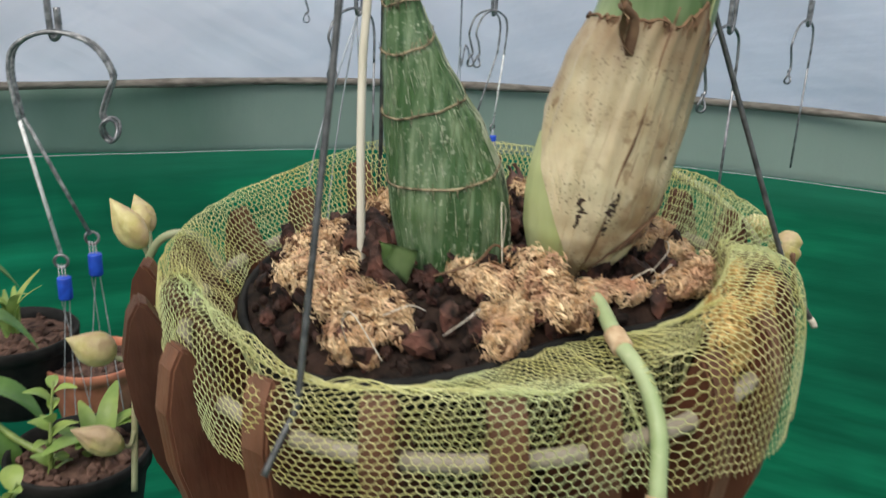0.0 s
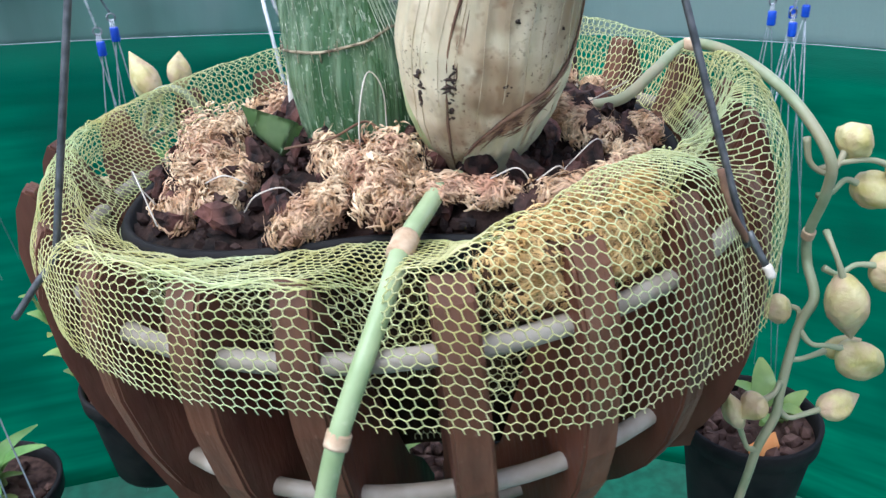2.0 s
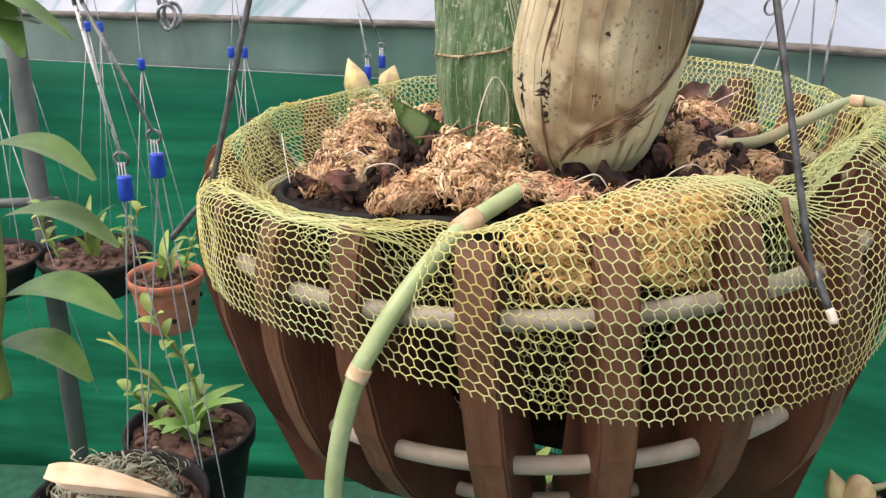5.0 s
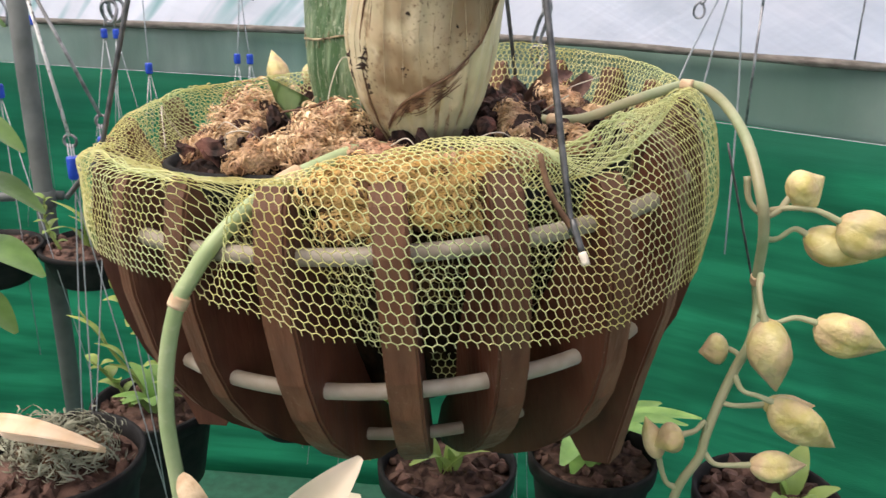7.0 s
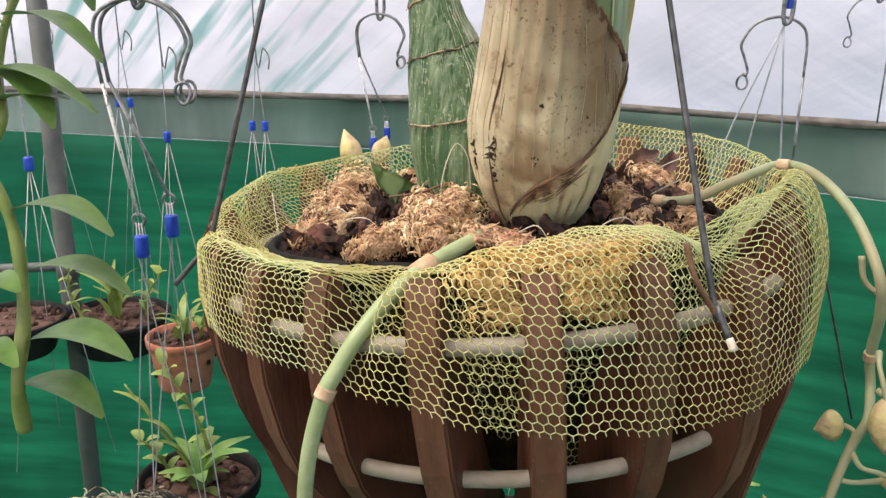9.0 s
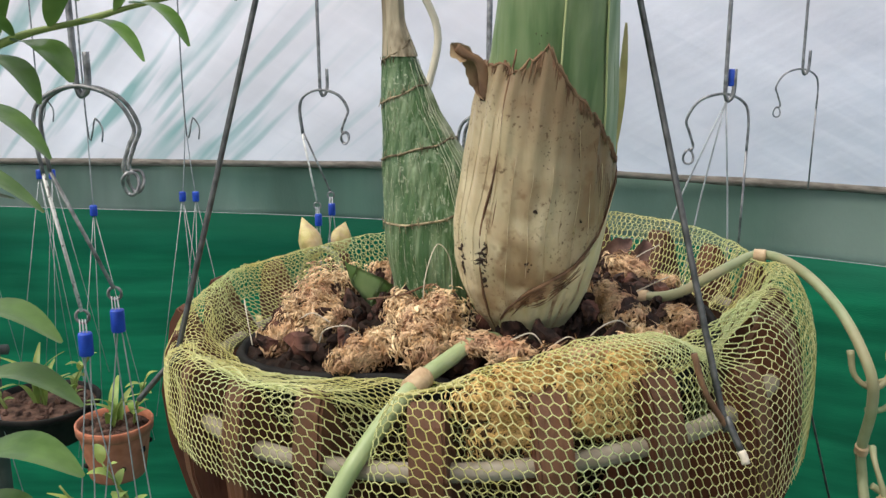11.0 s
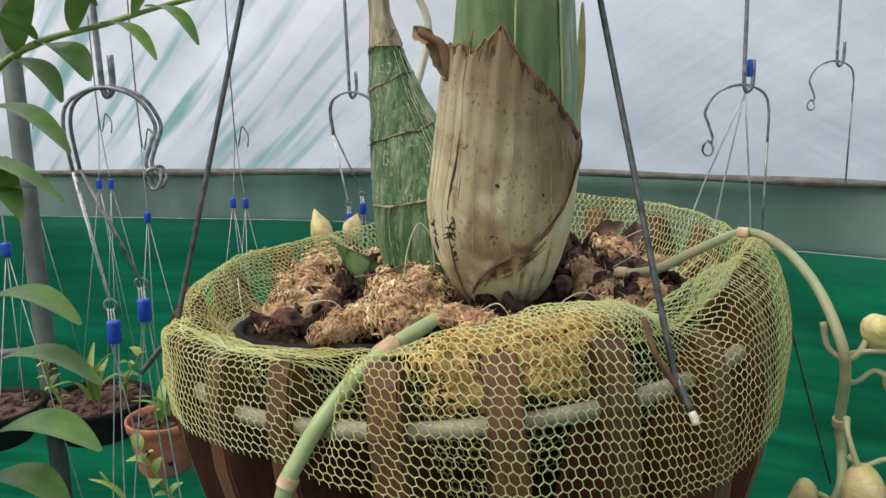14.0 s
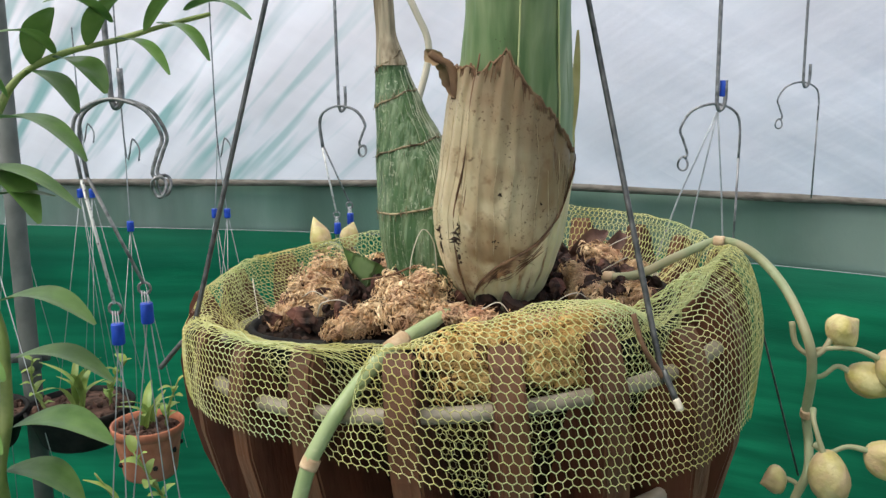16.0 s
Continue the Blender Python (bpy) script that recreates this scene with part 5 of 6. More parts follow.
bmesh.ops.solidify(bm, geom=bm.faces[:], thickness=0.0009)
plant_part("leaf_stub", bm, mat("cut_leaf", (0.14, 0.25, 0.075), (0.27, 0.39, 0.15), 160, 0.35, 0.2, 200, stretch=(0.3, 1, 0.3), c=(0.30, 0.38, 0.20), cscale=60, camount=0.5), None, "short folded green leaf stub with a cut edge")
bm = bmesh.new()
blade(bm, (0.384, 0.330, 1.474), (0.410, 0.339, 1.491), 0.011, 0.30, 0.7, up=(0, -1, 0.5))
blade(bm, (0.404, 0.336, 1.474), (0.421, 0.344, 1.491), 0.010, 0.25, 0.6, up=(0.3, -1, 0.3))
for v in bm.verts:
    v.co += Vector((0.0015, 0.0015, 0.002)) * noise.noise(v.co * 260)
plant_part("dead_leaf", bm, mat("dead_leaf", (0.05, 0.022, 0.018), (0.17, 0.085, 0.06), 120, 0.75, 0.7, stretch=(1, 0.3, 1), c=(0.26, 0.17, 0.12), cscale=60, camount=0.6), None, "curled dead brown leaf")
_rnd = random.Random(31)
ROOTS = [[(0.285, 0.243, 1.470), (0.286, 0.246, 1.492), (0.292, 0.252, 1.508), (0.2985, 0.254, 1.500), (0.300, 0.256, 1.480)], [(0.236, 0.236, 1.464), (0.240, 0.226, 1.474), (0.250, 0.228, 1.475), (0.256, 0.234, 1.468)],
         [(0.352, 0.205, 1.470), (0.360, 0.200, 1.482), (0.370, 0.206, 1.484), (0.378, 0.214, 1.478)], [(0.336, 0.194, 1.474), (0.345, 0.190, 1.482), (0.352, 0.196, 1.476)],
         [(0.386, 0.252, 1.482), (0.396, 0.240, 1.492), (0.401, 0.236, 1.496)], [(0.205, 0.262, 1.462), (0.199, 0.258, 1.474), (0.199, 0.252, 1.480), (0.204, 0.240, 1.462)],
         [(0.224, 0.262, 1.468), (0.232, 0.252, 1.474), (0.240, 0.250, 1.470)], [(0.322, 0.198, 1.478), (0.330, 0.192, 1.483), (0.336, 0.192, 1.476)], [(0.395, 0.312, 1.478), (0.408, 0.318, 1.486), (0.425, 0.332, 1.490)]]
for pts in ROOTS:
    plant_part("root", tube_bm(pts, 0.00030, 6, 6), M_ROOT, None, "thin pale wiry root")
plant_part("root", tube_bm([(0.385, 0.149, 1.489), (0.390, 0.1475, 1.474), (0.400, 0.147, 1.459)], 0.0013, 7, 5), M_BROWN, None, "dead brown root outside the net")
plant_part("root", tube_bm([(0.258, 0.262, 1.478), (0.275, 0.252, 1.483), (0.290, 0.253, 1.488), (0.297, 0.250, 1.482)], 0.0006, 6, 5), M_BROWN, None, "thin dark root")

stake = part("plant_stake", tube_bm([(0.2735, 0.3260, 1.455), (0.2768, 0.3310, 1.52), (0.2860, 0.3400, 1.565), (0.2955, 0.3470, 1.605), (0.2870, 0.3480, 1.630), (0.2760, 0.350, 1.652), (0.262, 0.352, 1.69)], 0.0022, 8, 5), M_STAKE, None)
tagged(stake, "pale thin stake standing behind the ringed bulb", "stake")


# ---- hooks, wires and pots of the neighbours ----
def pot_hanger(at, label, flip=1, arms=True, reach=0.55, size=1.0, clip=False, spread=0.07, up=0.9):
    """A wire hook on a shaft, with loops, sleeves and thin pot wires below; at is the top of the hook's arch."""
    th = thing("pot_hanger", at, label, "hook", "wire pot hangers")
    s, f = size, flip
    sh = bmesh.new()
    tube(sh, spline([(-0.004, 0, up), (-0.002, 0, 0.25), (0, 0, 0.03), (0.0015, 0, -0.002), (0.006, 0, -0.004), (0.0085, 0, 0.004), (0.0085, 0, 0.024)], 6), 0.0024 * s, 8)
    part("shaft", sh, M_GALV, th, "grey steel shaft with upturned end")
    for dy in (-0.006, 0.006) if arms else (0,):
        bm = bmesh.new()
        tube(bm, spline([(f * 0.034 * s, dy, -0.060 * s), (f * 0.030 * s, dy, -0.055 * s), (f * 0.035 * s, dy * 1.2, -0.040 * s), (f * 0.039 * s, dy, -0.026 * s), (f * 0.026 * s, dy, -0.006 * s), (0, dy * 0.6, 0.001), (-f * 0.022 * s, dy, -0.008 * s),
                                (-f * 0.0285 * s, dy, -0.026 * s), (-f * (0.025 if arms else 0.029) * s, dy, -0.06 * s)], 6), 0.0015 * s, 7)
        part("hook", bm, M_ZINC if arms else M_GALV, th, "bent galvanised hook wire")
        end = (-f * 0.029 * s if not arms else -f * 0.006 * s if dy < 0 else f * 0.012 * s, dy * 1.5, -0.19 * s if not arms else -0.158 * s if dy < 0 else -0.146 * s)
        part("arm", tube_bm([(-f * (0.025 if arms else 0.029) * s, dy, -0.059 * s), end], 0.0014 * s, 7, 2), (M_WHITEWIRE if dy < 0 else M_ZINC) if arms else M_GALV, th, "straight arm of the hook wire")
        bm = bmesh.new()
        c = Vector((f * 0.0345 * s, dy, -0.066 * s))
        tube(bm, [c + Vector((0.0055 * math.cos(a), 0.002 * math.sin(2 * a), 0.008 * math.sin(a))) * s for a in [2 * math.pi * k / 20 for k in range(20)]], 0.0013 * s, 6, closed=True)
        part("loop", bm, M_GALV, th)
        if arms:
            x, z = (-f * 0.006, -0.158) if dy < 0 else (f * 0.012, -0.146)
            c = Vector((x, dy * 1.5, z)) * s
            bm = bmesh.new()
            tube(bm, [c + Vector((0.0048 * math.cos(a), 0.001, 0.0048 * math.sin(a) - 0.004)) * s for a in [2 * math.pi * k / 18 for k in range(18)]], 0.0012 * s, 6, closed=True)
            part("loop", bm, M_GALV, th)
            bm = bmesh.new()
            lathe(bm, [(0.0001, -0.009), (0.0048, -0.009), (0.0052, -0.008), (0.0051, 0.007), (0.0047, 0.008), (0.0001, 0.008)], 16)
            bm.transform(Matrix.Translation(c + Vector((0.001, 0, -0.024)) * s) @ Matrix.Diagonal((s, s, s, 1)))
            part("sleeve", bm, M_BLUE, th, "blue crimped sleeve")
            for k in range(3):
                a = 2.1 * k + (0.6 if dy < 0 else 1.6)
                bm = bmesh.new()
                tube(bm, [c + Vector((0.002 * (k - 1), 0, -0.006)) * s, c + Vector((0.003 * (k - 1), 0.001, -0.033)) * s, c + Vector((spread * math.cos(a) * 0.6, spread * math.sin(a) * 0.6, -reach * 0.6)), c + Vector((spread * math.cos(a), spread * math.sin(a), -reach))], 0.00055, 5)
                part("pot_wire", bm, M_THIN, th)
    if clip:
        bm = bmesh.new()
        lathe(bm, [(0.0001, -0.008), (0.0034, -0.008), (0.0038, -0.007), (0.0038, 0.007), (0.0034, 0.008), (0.0001, 0.008)], 14)
        bm.transform(Matrix.Translation((0.0070, 0.002, 0.016)))
        part("sleeve", bm, M_BLUE, th, "blue clip on the shaft")
        for dx in (-0.045, -0.018, 0.018):
            part("pot_wire", tube_bm([(0.002, 0, -0.006), (dx, 0.01, -0.14), (dx * 1.6, 0.02, -0.30)], 0.0009, 5, 3), M_THIN, th)
    return th


def far_hanger(at, label, drop=0.16, reach=0.5, spread=0.09, two=True):
    """A slim hook with a pair of small sleeves and pot wires."""
    th = thing("pot_hanger", at, label, "hook", "wire pot hangers")
    part("hook", tube_bm([(0, 0, 0.6), (0, 0, 0.004), (0.016, 0, 0), (0.027, 0, -0.018), (0.025, 0, -0.042)], 0.0016, 6, 5), M_GALV, th)
    for dx in (-0.013, 0.013) if two else (0,):
        part("pot_wire", tube_bm([(0, 0, -0.002), (dx * 0.4, 0, -drop * 0.5), (dx, 0, -drop)], 0.0011, 5, 3), M_THIN, th)
        bm = bmesh.new()
        lathe(bm, [(0.0001, -0.010), (0.0062, -0.010), (0.0066, -0.008), (0.0066, 0.007), (0.006, 0.009), (0.0001, 0.009)], 14)
        bm.transform(Matrix.Translation((dx, 0, -drop)))
        part("sleeve", bm, M_BLUE, th, "blue crimped sleeve")
        for k in range(3):
            a = 2.1 * k + dx * 40
            part("pot_wire", tube_bm([(dx, 0, -drop), (dx + spread * math.cos(a), spread * math.sin(a), -drop - reach)], 0.0007, 5, 0), M_THIN, th)
    return th


def pot(at, r, h, material, label, group="pots of the neighbours"):
    th = thing("plant_pot", at, label, "pot", group)
    bm = bmesh.new()
    lathe(bm, [(0.001, 0), (r * 0.70, 0), (r * 0.74, 0.004), (r * 0.93, h * 0.80), (r * 0.94, h * 0.82), (r * 1.0, h * 0.83), (r * 1.02, h * 0.985), (r * 1.0, h), (r * 0.95, h * 0.99), (r * 0.92, h * 0.86)], 40)
    part("pot_wall", bm, material, th)
    bm = bmesh.new()
    rnd = random.Random(int(at[0] * 1000 + at[1] * 77))
    rings = lathe(bm, [(r * 0.92, h * 0.86), (r * 0.6, h * 0.885), (r * 0.3, h * 0.9), (0.001, h * 0.9)], 30)
    for _ in range(60):
        a, q = rnd.uniform(0, 6.3), r * 0.85 * math.sqrt(rnd.random())
        s = rnd.uniform(0.004, 0.010)
        lump(bm, (q * math.cos(a), q * math.sin(a), h * 0.89), (s, s * 0.8, s * 0.6), rnd, 0.5, 1)
    part("bark_fill", bm, M_FILL, th, "dark bark filling", smooth=False)
    if material == M_TERRA:
        for k in range(9):
            a, z = 0.7 * k + 0.3, h * (0.30 if k % 2 else 0.55)
            q = r * (0.74 + 0.19 * z / (h * 0.80)) + 0.0004
            bm = bmesh.new()
            lump(bm, (q * math.cos(a), q * math.sin(a), z), (0.0042, 0.0042, 0.0042), rnd, 0.2, 1)
            part("drain_hole", bm, M_POT, th, "dark drain hole")
    return th


def leafy(at, leaves, label, cane=None, material=None, canes_r=0.0045):
    th = thing("orchid_seedling" if not cane else "cane_orchid", at, label, "plant")
    o = Matrix.Translation(-Vector(at))
    if cane:
        bm = tube_bm(cane, lambda t: canes_r * (1 - 0.68 * t) * (1 + 0.10 * math.sin(t * 60)), 9, 8)
        bm.transform(o)
        part("cane", bm, M_CANE, th, "jointed yellow green cane")
    for a, b, w, *rest in leaves:
        bm = bmesh.new()
        blade(bm, a, b, w, rest[0] if rest else 0.16, 0.22, 14)
        bm.transform(o)
        part("leaf", bm, material or M_LEAF, th)
    return th


pot_hanger((0.051, 0.462, 1.572), "galvanised double hook with blue sleeves and thin wires")
pot_hanger((0.577, 0.660, 1.560), "dark wire hook with a blue clip on its shaft", flip=-1, arms=False, clip=True, size=0.88)
pot_hanger((0.182, 0.840, 1.553), "galvanised hook with blue sleeves seen over the net", flip=1, size=0.8)
pot_hanger((0.778, 0.943, 1.578), "bare galvanised hook hanging empty", flip=-1, arms=False, size=0.8)
for x, y, z, d, two in ((-0.284, 1.420, 1.475, 0.165, False), (-0.150, 1.575, 1.465, 0.155, True), (-0.647, 1.700, 1.50, 0.14, False), (-0.465, 1.672, 1.49, 0.15, True), (-0.330, 1.000, 1.470, 0.13, False)):
    far_hanger((x, y, z), "slim grey hook with blue sleeves near the cloth wall", d, 0.45, 0.08, two)
pot_hanger((0.757, 0.362, 1.563), "dark wire hook hanging empty beside the cloth wall", flip=-1, arms=False)
pot_hanger((0.960, 0.797, 1.540), "galvanised hook with blue sleeves near the corner", flip=-1)
pot_hanger((1.110, 0.419, 1.553), "bare galvanised hook near the cloth wall", flip=-1, arms=False)
for x, y, z, d, two in ((1.25, 1.10, 1.45, 0.15, True), (1.42, 0.86, 1.45, 0.14, True)):
    far_hanger((x, y, z), "slim grey hook with blue sleeves near the cloth wall", d, 0.45, 0.08, two)

_h = pot_hanger((0.376, 0.877, 1.526), "large galvanised double hook with blue sleeves behind the orchid", size=1.43, spread=0.06)
_h.matrix_world = pose(0.376, 0.877, 1.526, 0, 0, -42)

# steel post with its bracket
post = thing("steel_post", (-0.345, 1.105, 0), "grey galvanised steel post with a side bracket", "post")
bm = bmesh.new()
lathe(bm, [(0.001, 0), (0.0145, 0), (0.0145, 1.95), (0.001, 1.95)], 20)
part("pole", bm, M_POST, post)
part("bracket", tube_bm([(-0.20, 0.02, 1.135), (0.02, 0.02, 1.150)], 0.008, 8, 2), M_POST, post)
bm = bmesh.new()
lathe(bm, [(0.0145, 1.135), (0.0170, 1.137), (0.0170, 1.162), (0.0145, 1.164)], 20)
part("collar", bm, M_POST, post)

PX, PY, PZ = (0.545, 0.293, 1.242)
# pots hanging or standing among the wires
pot((-0.255, 1.065, 1.035), 0.080, 0.058, M_POT, "black plastic pot with seedlings beside the steel post")
pot((-0.125, 0.985, 1.015), 0.051, 0.080, M_TERRA, "orange clay pot hanging on thin wires")
pot((-0.40, 1.03, 1.040), 0.075, 0.056, M_POT, "black plastic pot behind the cane orchid")
pot((0.023, 0.600, 1.005), 0.062, 0.095, M_POT, "black pot with bark and a trailing seedling")
pot((0.045, 0.375, 1.085), 0.062, 0.10, M_POT, "black pot holding grey moss and a pale husk")
pot((0.338, 0.455, 1.040), 0.058, 0.105, M_POT, "black pot of bark under the wooden basket")
pot((0.474, 0.560, 0.990), 0.062, 0.105, M_POT, "black pot with a leafy seedling below the basket")
pot((PX, PY, PZ - 0.078), 0.0445, 0.080, M_POT, "small black pot below the hanging buds")
pot((0.444, 0.994, 1.030), 0.060, 0.085, M_TERRA, "orange clay pot near the cloth wall")
pot((0.376, 1.060, 1.050), 0.075, 0.10, M_POT, "black pot of seedlings near the cloth wall")
pot((0.285, 0.705, 1.080), 0.062, 0.10, M_POT, "black pot with a small leafy plant")
pot((0.120, 1.040, 1.050), 0.075, 0.10, M_POT, "black pot of bark among the wires")

_rnd = random.Random(17)


def seedling(at, n, size, label, material, lean=0.6, wide=0.012):
    leaves = []
    for k in range(n):
        a, l = 2 * math.pi * k / n + _rnd.uniform(-0.4, 0.4), size * _rnd.uniform(0.65, 1.2)
        d = Vector((math.cos(a) * lean, math.sin(a) * lean, _rnd.uniform(0.35, 1.0))).normalized()
        b = Vector(at) + Vector((_rnd.uniform(-0.008, 0.008), _rnd.uniform(-0.008, 0.008), 0))
        leaves.append((b, b + d * l, wide * _rnd.uniform(0.8, 1.3), 0.2))
    return leafy(at, leaves, label, None, material)


seedling((-0.255, 1.06, 1.085), 9, 0.085, "small light green orchid seedlings in a black pot", M_LEAFY, 0.5, 0.010)
seedling((-0.125, 0.985, 1.085), 6, 0.075, "small green seedling in an orange pot", M_LEAFY, 0.6, 0.011)
seedling((0.376, 1.06, 1.14), 8, 0.09, "light green orchid seedlings in a black pot", M_LEAFY, 0.5, 0.011)
seedling((0.474, 0.56, 1.085), 22, 0.10, "fresh green leafy seedling below the basket", M_LEAFM, 1.1, 0.030)
seedling((0.338, 0.455, 1.135), 5, 0.05, "small green seedling in bark", M_LEAFY, 0.8, 0.013)
seedling((PX + 0.02, PY, PZ - 0.008), 6, 0.035, "tiny green seedling below the buds", M_LEAFY, 0.9, 0.012)
seedling((0.300, 0.70, 1.17), 9, 0.06, "small leafy plant with light green foliage", M_LEAFY, 0.9, 0.018)
seedling((0.27, 0.47, 1.135), 10, 0.11, "upright green strap leaves below the basket", M_LEAFY, 0.45, 0.018)
leafy((0.023, 0.60, 1.09), [((0.023, 0.60, 1.09), (0.060, 0.585, 1.115), 0.010), ((0.015, 0.60, 1.11), (-0.015, 0.59, 1.145), 0.009), ((0.0, 0.60, 1.14), (-0.03, 0.595, 1.165), 0.008), ((-0.02, 0.60, 1.16), (-0.055, 0.595, 1.195), 0.009), ((0.03, 0.59, 1.09), (0.055, 0.58, 1.085), 0.011)],
      "thin yellow green trailing seedling", [(0.023, 0.60, 1.085), (0.012, 0.60, 1.115), (-0.012, 0.60, 1.15), (-0.045, 0.60, 1.20)], M_LEAFY, 0.003)

seedling((0.030, 0.59, 1.095), 9, 0.065, "small green leafy seedling in a black pot", M_LEAFM, 0.8, 0.016)



def sprout(at, height, n, lean, label, size=0.020):
    """A thin leaning stem with many small leaves, some of them yellow."""
    base = Vector(at)
    top = base + Vector((lean[0], lean[1], height))
    mid = base.lerp(top, 0.5) + Vector((_rnd.uniform(-0.012, 0.012), _rnd.uniform(-0.012, 0.012), 0))
    line = spline([base, mid, top], 8)
    leaves = []
    for k in range(n):
        p = line[min(len(line) - 1, int((0.15 + 0.85 * k / n) * len(line)))]
        a = 2.4 * k + _rnd.uniform(-0.5, 0.5)
        L = size * _rnd.uniform(0.7, 1.3)
        leaves.append((p, p + Vector((math.cos(a), math.sin(a), _rnd.uniform(0.0, 0.9))).normalized() * L, L * _rnd.uniform(0.45, 0.65), 0.18))
    return leafy(at, leaves, label, [base, mid, top], M_LEAFY, 0.0028)


for at, hgt, n, lean in (((0.120, 0.630, 1.145), 0.110, 14, (-0.03, 0.01)), ((0.165, 0.622, 1.150), 0.080, 12, (0.03, -0.01)), ((0.040, 0.605, 1.085), 0.130, 15, (-0.05, 0.01)), ((0.000, 0.605, 1.080), 0.070, 10, (-0.03, -0.02)),
                         ((0.255, 0.700, 1.160), 0.085, 12, (0.02, 0.02)), ((-0.100, 0.990, 1.085), 0.070, 9, (0.02, 0.01)), ((-0.300, 1.050, 1.085), 0.085, 10, (-0.02, 0.01)), ((-0.210, 1.070, 1.085), 0.075, 10, (0.03, 0.0))):
    sprout(at, hgt, n, lean, "thin yellow green sprout with many small leaves in a pot")

# pale husk and grey moss in the nearest pot
bm = bmesh.new()
blade(bm, (0.020, 0.335, 1.236), (0.098, 0.345, 1.212), 0.014, 0.06, 0.35, up=(0, -0.5, 1), shape=0.45)
blade(bm, (0.024, 0.342, 1.230), (0.094, 0.352, 1.205), 0.018, 0.06, -0.3, up=(0, -0.5, 1), shape=0.45)
_husk = tagged(part("leaf_husk", bm, M_HUSK, None), "curled orange and white dry husk lying on a pot", "husk")
_husk.modifiers.new("thickness", "SOLIDIFY").thickness = 0.0009
_gm = sprigs("moss_mound", _rnd, [(-0.022, 0.004, 0, 0.024), (0.0, -0.008, 0.004, 0.027), (0.022, 0.006, 0, 0.024)], 1500, 0.010, 0.0009, M_GAP_SHADE, 0.9)
_gm.materials[0] = M_GREYMOSS
_gm = part("moss_mound", _gm, M_GREYMOSS, None)
_gm.location = (0.045, 0.375, 1.188)
tagged(_gm, "grey green moss mound in a black pot", "moss")

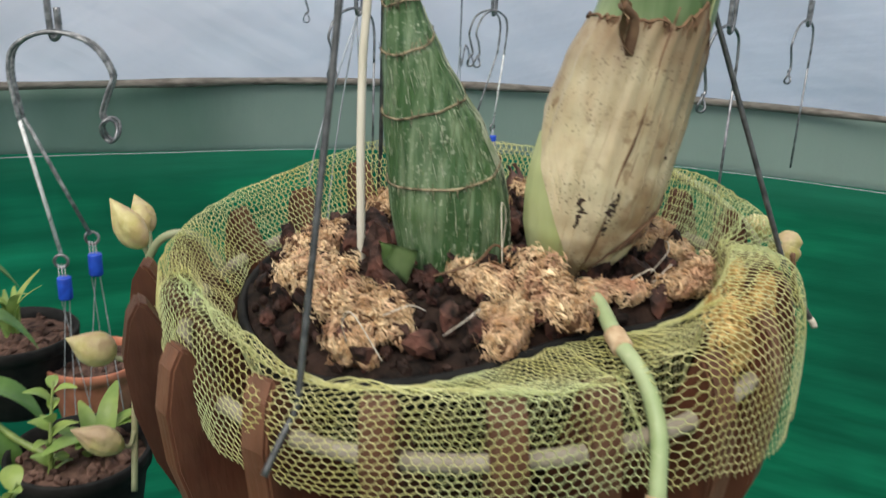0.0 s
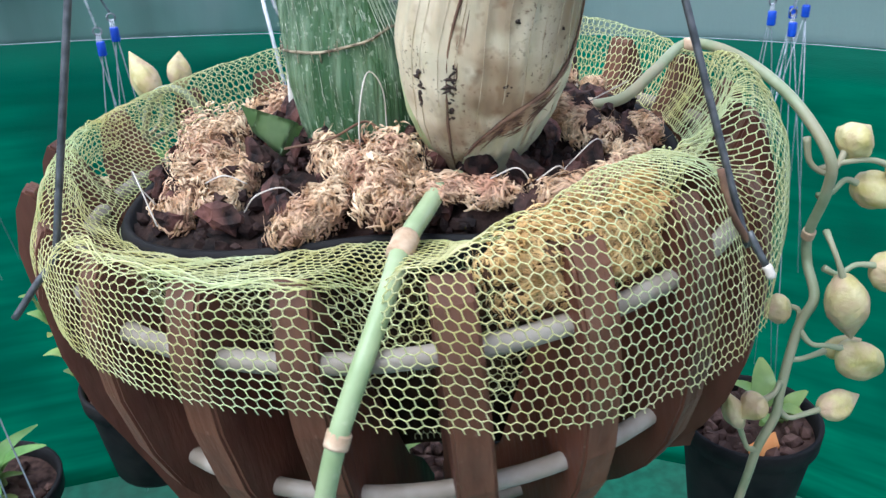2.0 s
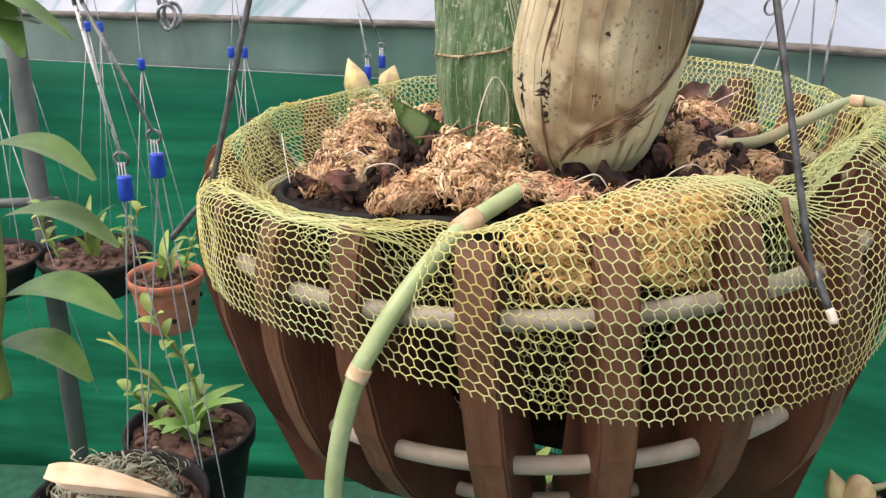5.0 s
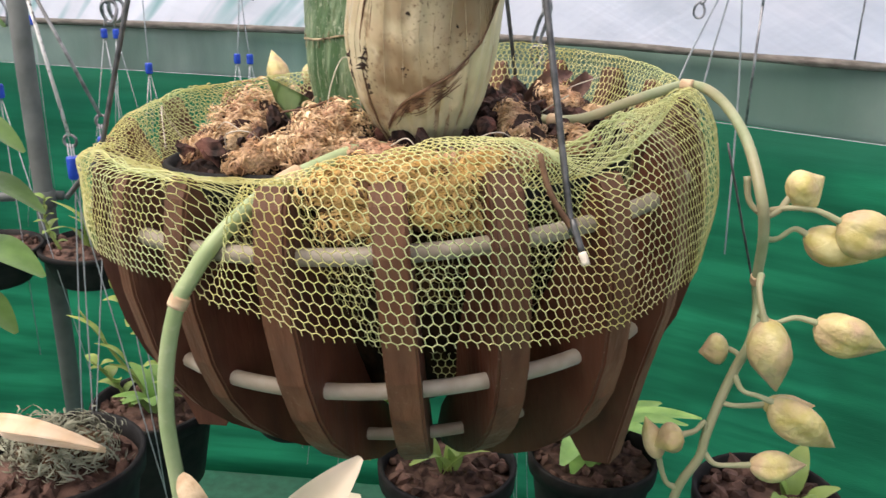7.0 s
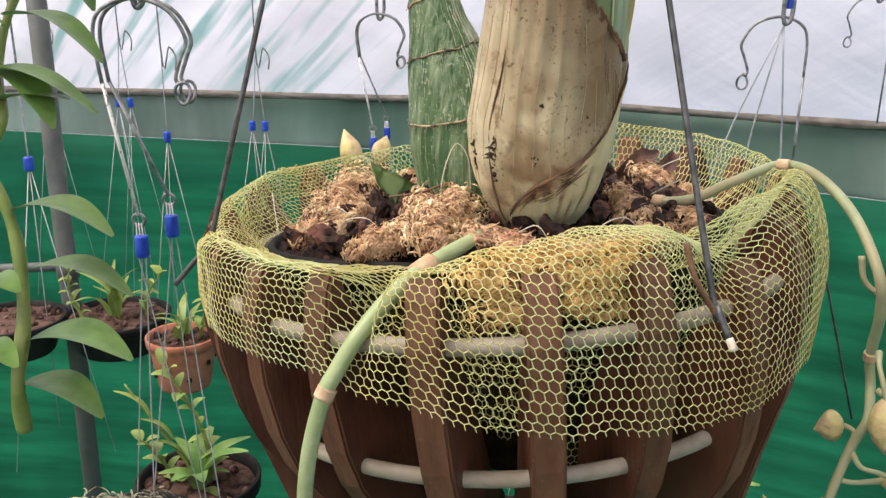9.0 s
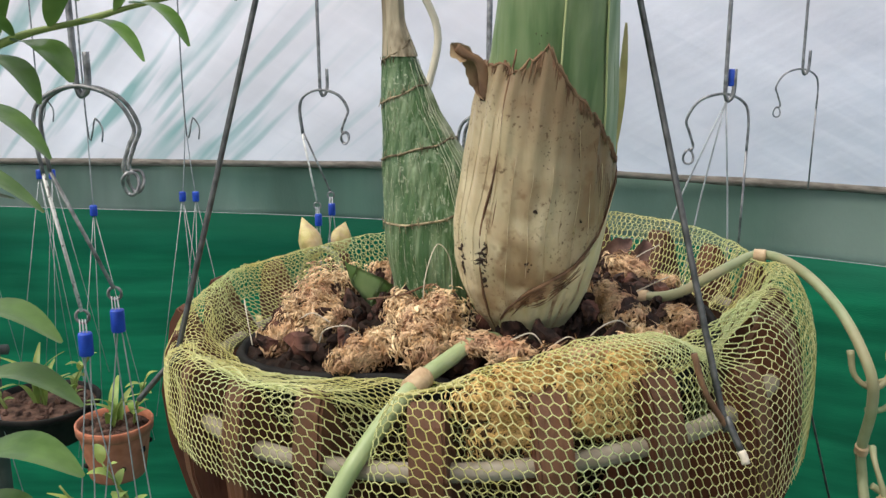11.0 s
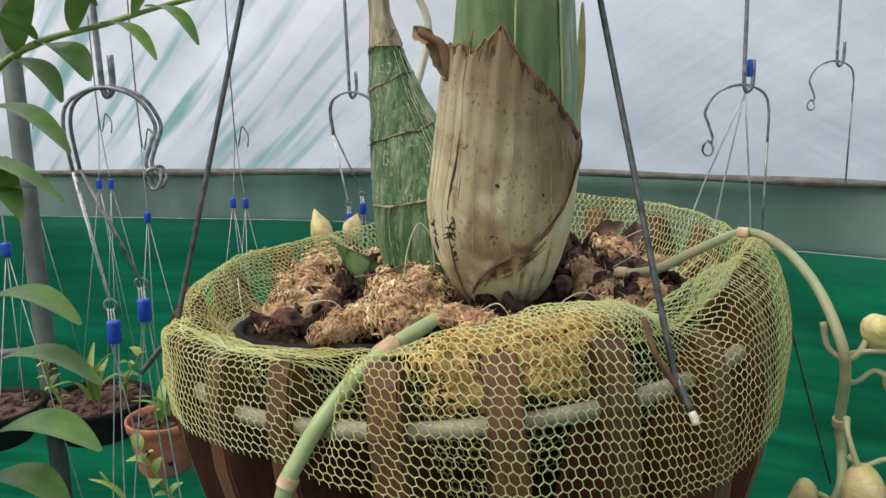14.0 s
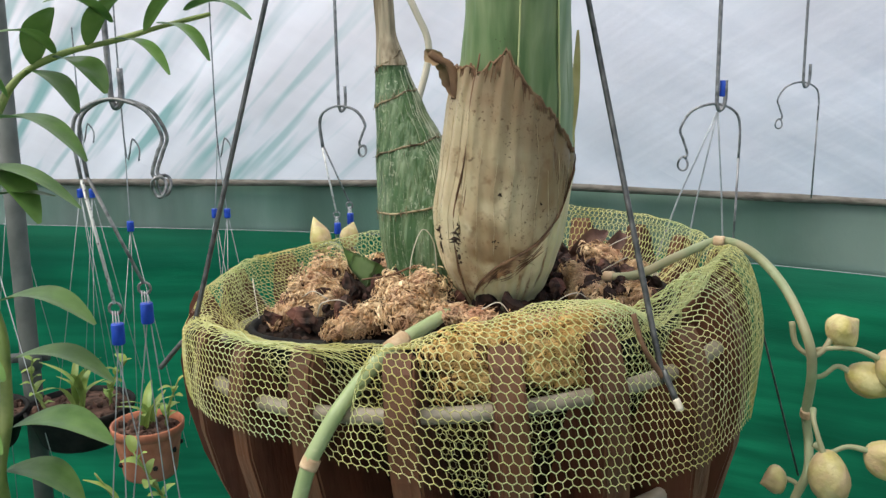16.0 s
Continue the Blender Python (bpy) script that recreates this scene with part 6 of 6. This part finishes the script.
# cane orchid beside the hook
leafy((0.022, 0.302, 1.312), [((0.013, 0.34, 1.446), (0.079, 0.329, 1.433), 0.0295), ((0.022, 0.333, 1.409), (0.091, 0.321, 1.397), 0.0248), ((0.025, 0.315, 1.368), (0.094, 0.305, 1.361), 0.0341), ((-0.021, 0.353, 1.525), (0.069, 0.346, 1.506), 0.0279), ((-0.021, 0.347, 1.489), (0.056, 0.34, 1.515), 0.0217), ((0.007, 0.367, 1.563), (0.073, 0.352, 1.536), 0.0279), ((0.046, 0.385, 1.602), (0.085, 0.362, 1.579), 0.0264), ((0.081, 0.4, 1.615), (0.122, 0.379, 1.591), 0.0155), ((0.107, 0.411, 1.626), (0.147, 0.387, 1.6), 0.0155), ((0.047, 0.379, 1.605), (0.028, 0.343, 1.617), 0.017), ((0.079, 0.399, 1.626), (0.052, 0.357, 1.636), 0.017), ((-0.008, 0.319, 1.399), (0.034, 0.295, 1.407), 0.0248), ((-0.008, 0.304, 1.362), (0.037, 0.277, 1.367), 0.0248), ((0.124, 0.419, 1.635), (0.175, 0.394, 1.627), 0.0186), ((0.022, 0.311, 1.342), (0.076, 0.296, 1.326), 0.0279), ((0.060, 0.405, 1.611), (0.092, 0.385, 1.642), 0.018), ((0.028, 0.390, 1.598), (0.052, 0.370, 1.634), 0.020), ((0.095, 0.420, 1.621), (0.142, 0.398, 1.650), 0.015), ((0.004, 0.372, 1.556), (-0.045, 0.350, 1.578), 0.024), ((-0.002, 0.362, 1.532), (0.046, 0.336, 1.498), 0.025), ((0.024, 0.388, 1.594), (0.062, 0.372, 1.566), 0.022), ((0.012, 0.380, 1.576), (-0.020, 0.352, 1.606), 0.022)],
      "green cane orchid with many strap leaves on an arching cane", [(0.022, 0.302, 1.312), (0.022, 0.302, 1.345), (0.021, 0.32, 1.381), (0.016, 0.333, 1.42), (0.009, 0.338, 1.447), (-0.002, 0.343, 1.475), (0.012, 0.342, 1.504), (-0.002, 0.369, 1.531), (0.005, 0.377, 1.563), (0.018, 0.386, 1.589), (0.043, 0.398, 1.605), (0.076, 0.414, 1.615), (0.106, 0.425, 1.625), (0.137, 0.437, 1.634)], None, 0.0048)
leafy((0.270, 0.705, 1.172), [((0.225, 0.815, 1.345), (0.288, 0.800, 1.306), 0.030), ((0.222, 0.806, 1.300), (0.290, 0.779, 1.250), 0.030), ((0.222, 0.790, 1.235), (0.277, 0.752, 1.189), 0.032), ((0.226, 0.765, 1.200), (0.240, 0.735, 1.137), 0.026), ((0.224, 0.80, 1.28), (0.180, 0.84, 1.30), 0.026)],
      "green cane orchid with broad leaves in a black pot", [(0.270, 0.705, 1.172), (0.245, 0.75, 1.19), (0.225, 0.785, 1.23), (0.222, 0.805, 1.30), (0.226, 0.818, 1.36)], None, 0.0035)
pot((0.166, 0.626, 1.065), 0.055, 0.095, M_POT, "black pot with bark and green seedlings behind the basket")
seedling((0.176, 0.615, 1.150), 9, 0.075, "light green broad leaved seedling in a black pot", M_LEAFM, 0.8, 0.022)
bm = bmesh.new()
bmesh.ops.create_cube(bm, size=1.0)
bm.transform(Matrix.Diagonal((0.026, 0.0012, 0.015, 1)))
bmesh.ops.bevel(bm, geom=bm.edges[:], offset=0.0005, segments=1, affect="EDGES")
_tag = tagged(part("plant_label", bm, mat("orange_card", (0.72, 0.27, 0.06), (0.80, 0.36, 0.11), 80, 0.6, 0.1), None), "plain orange plastic plant label in a black pot", "label")
_tag.matrix_world = pose(PX - 0.012, PY - 0.030, PZ - 0.002, -30, 0, 12)
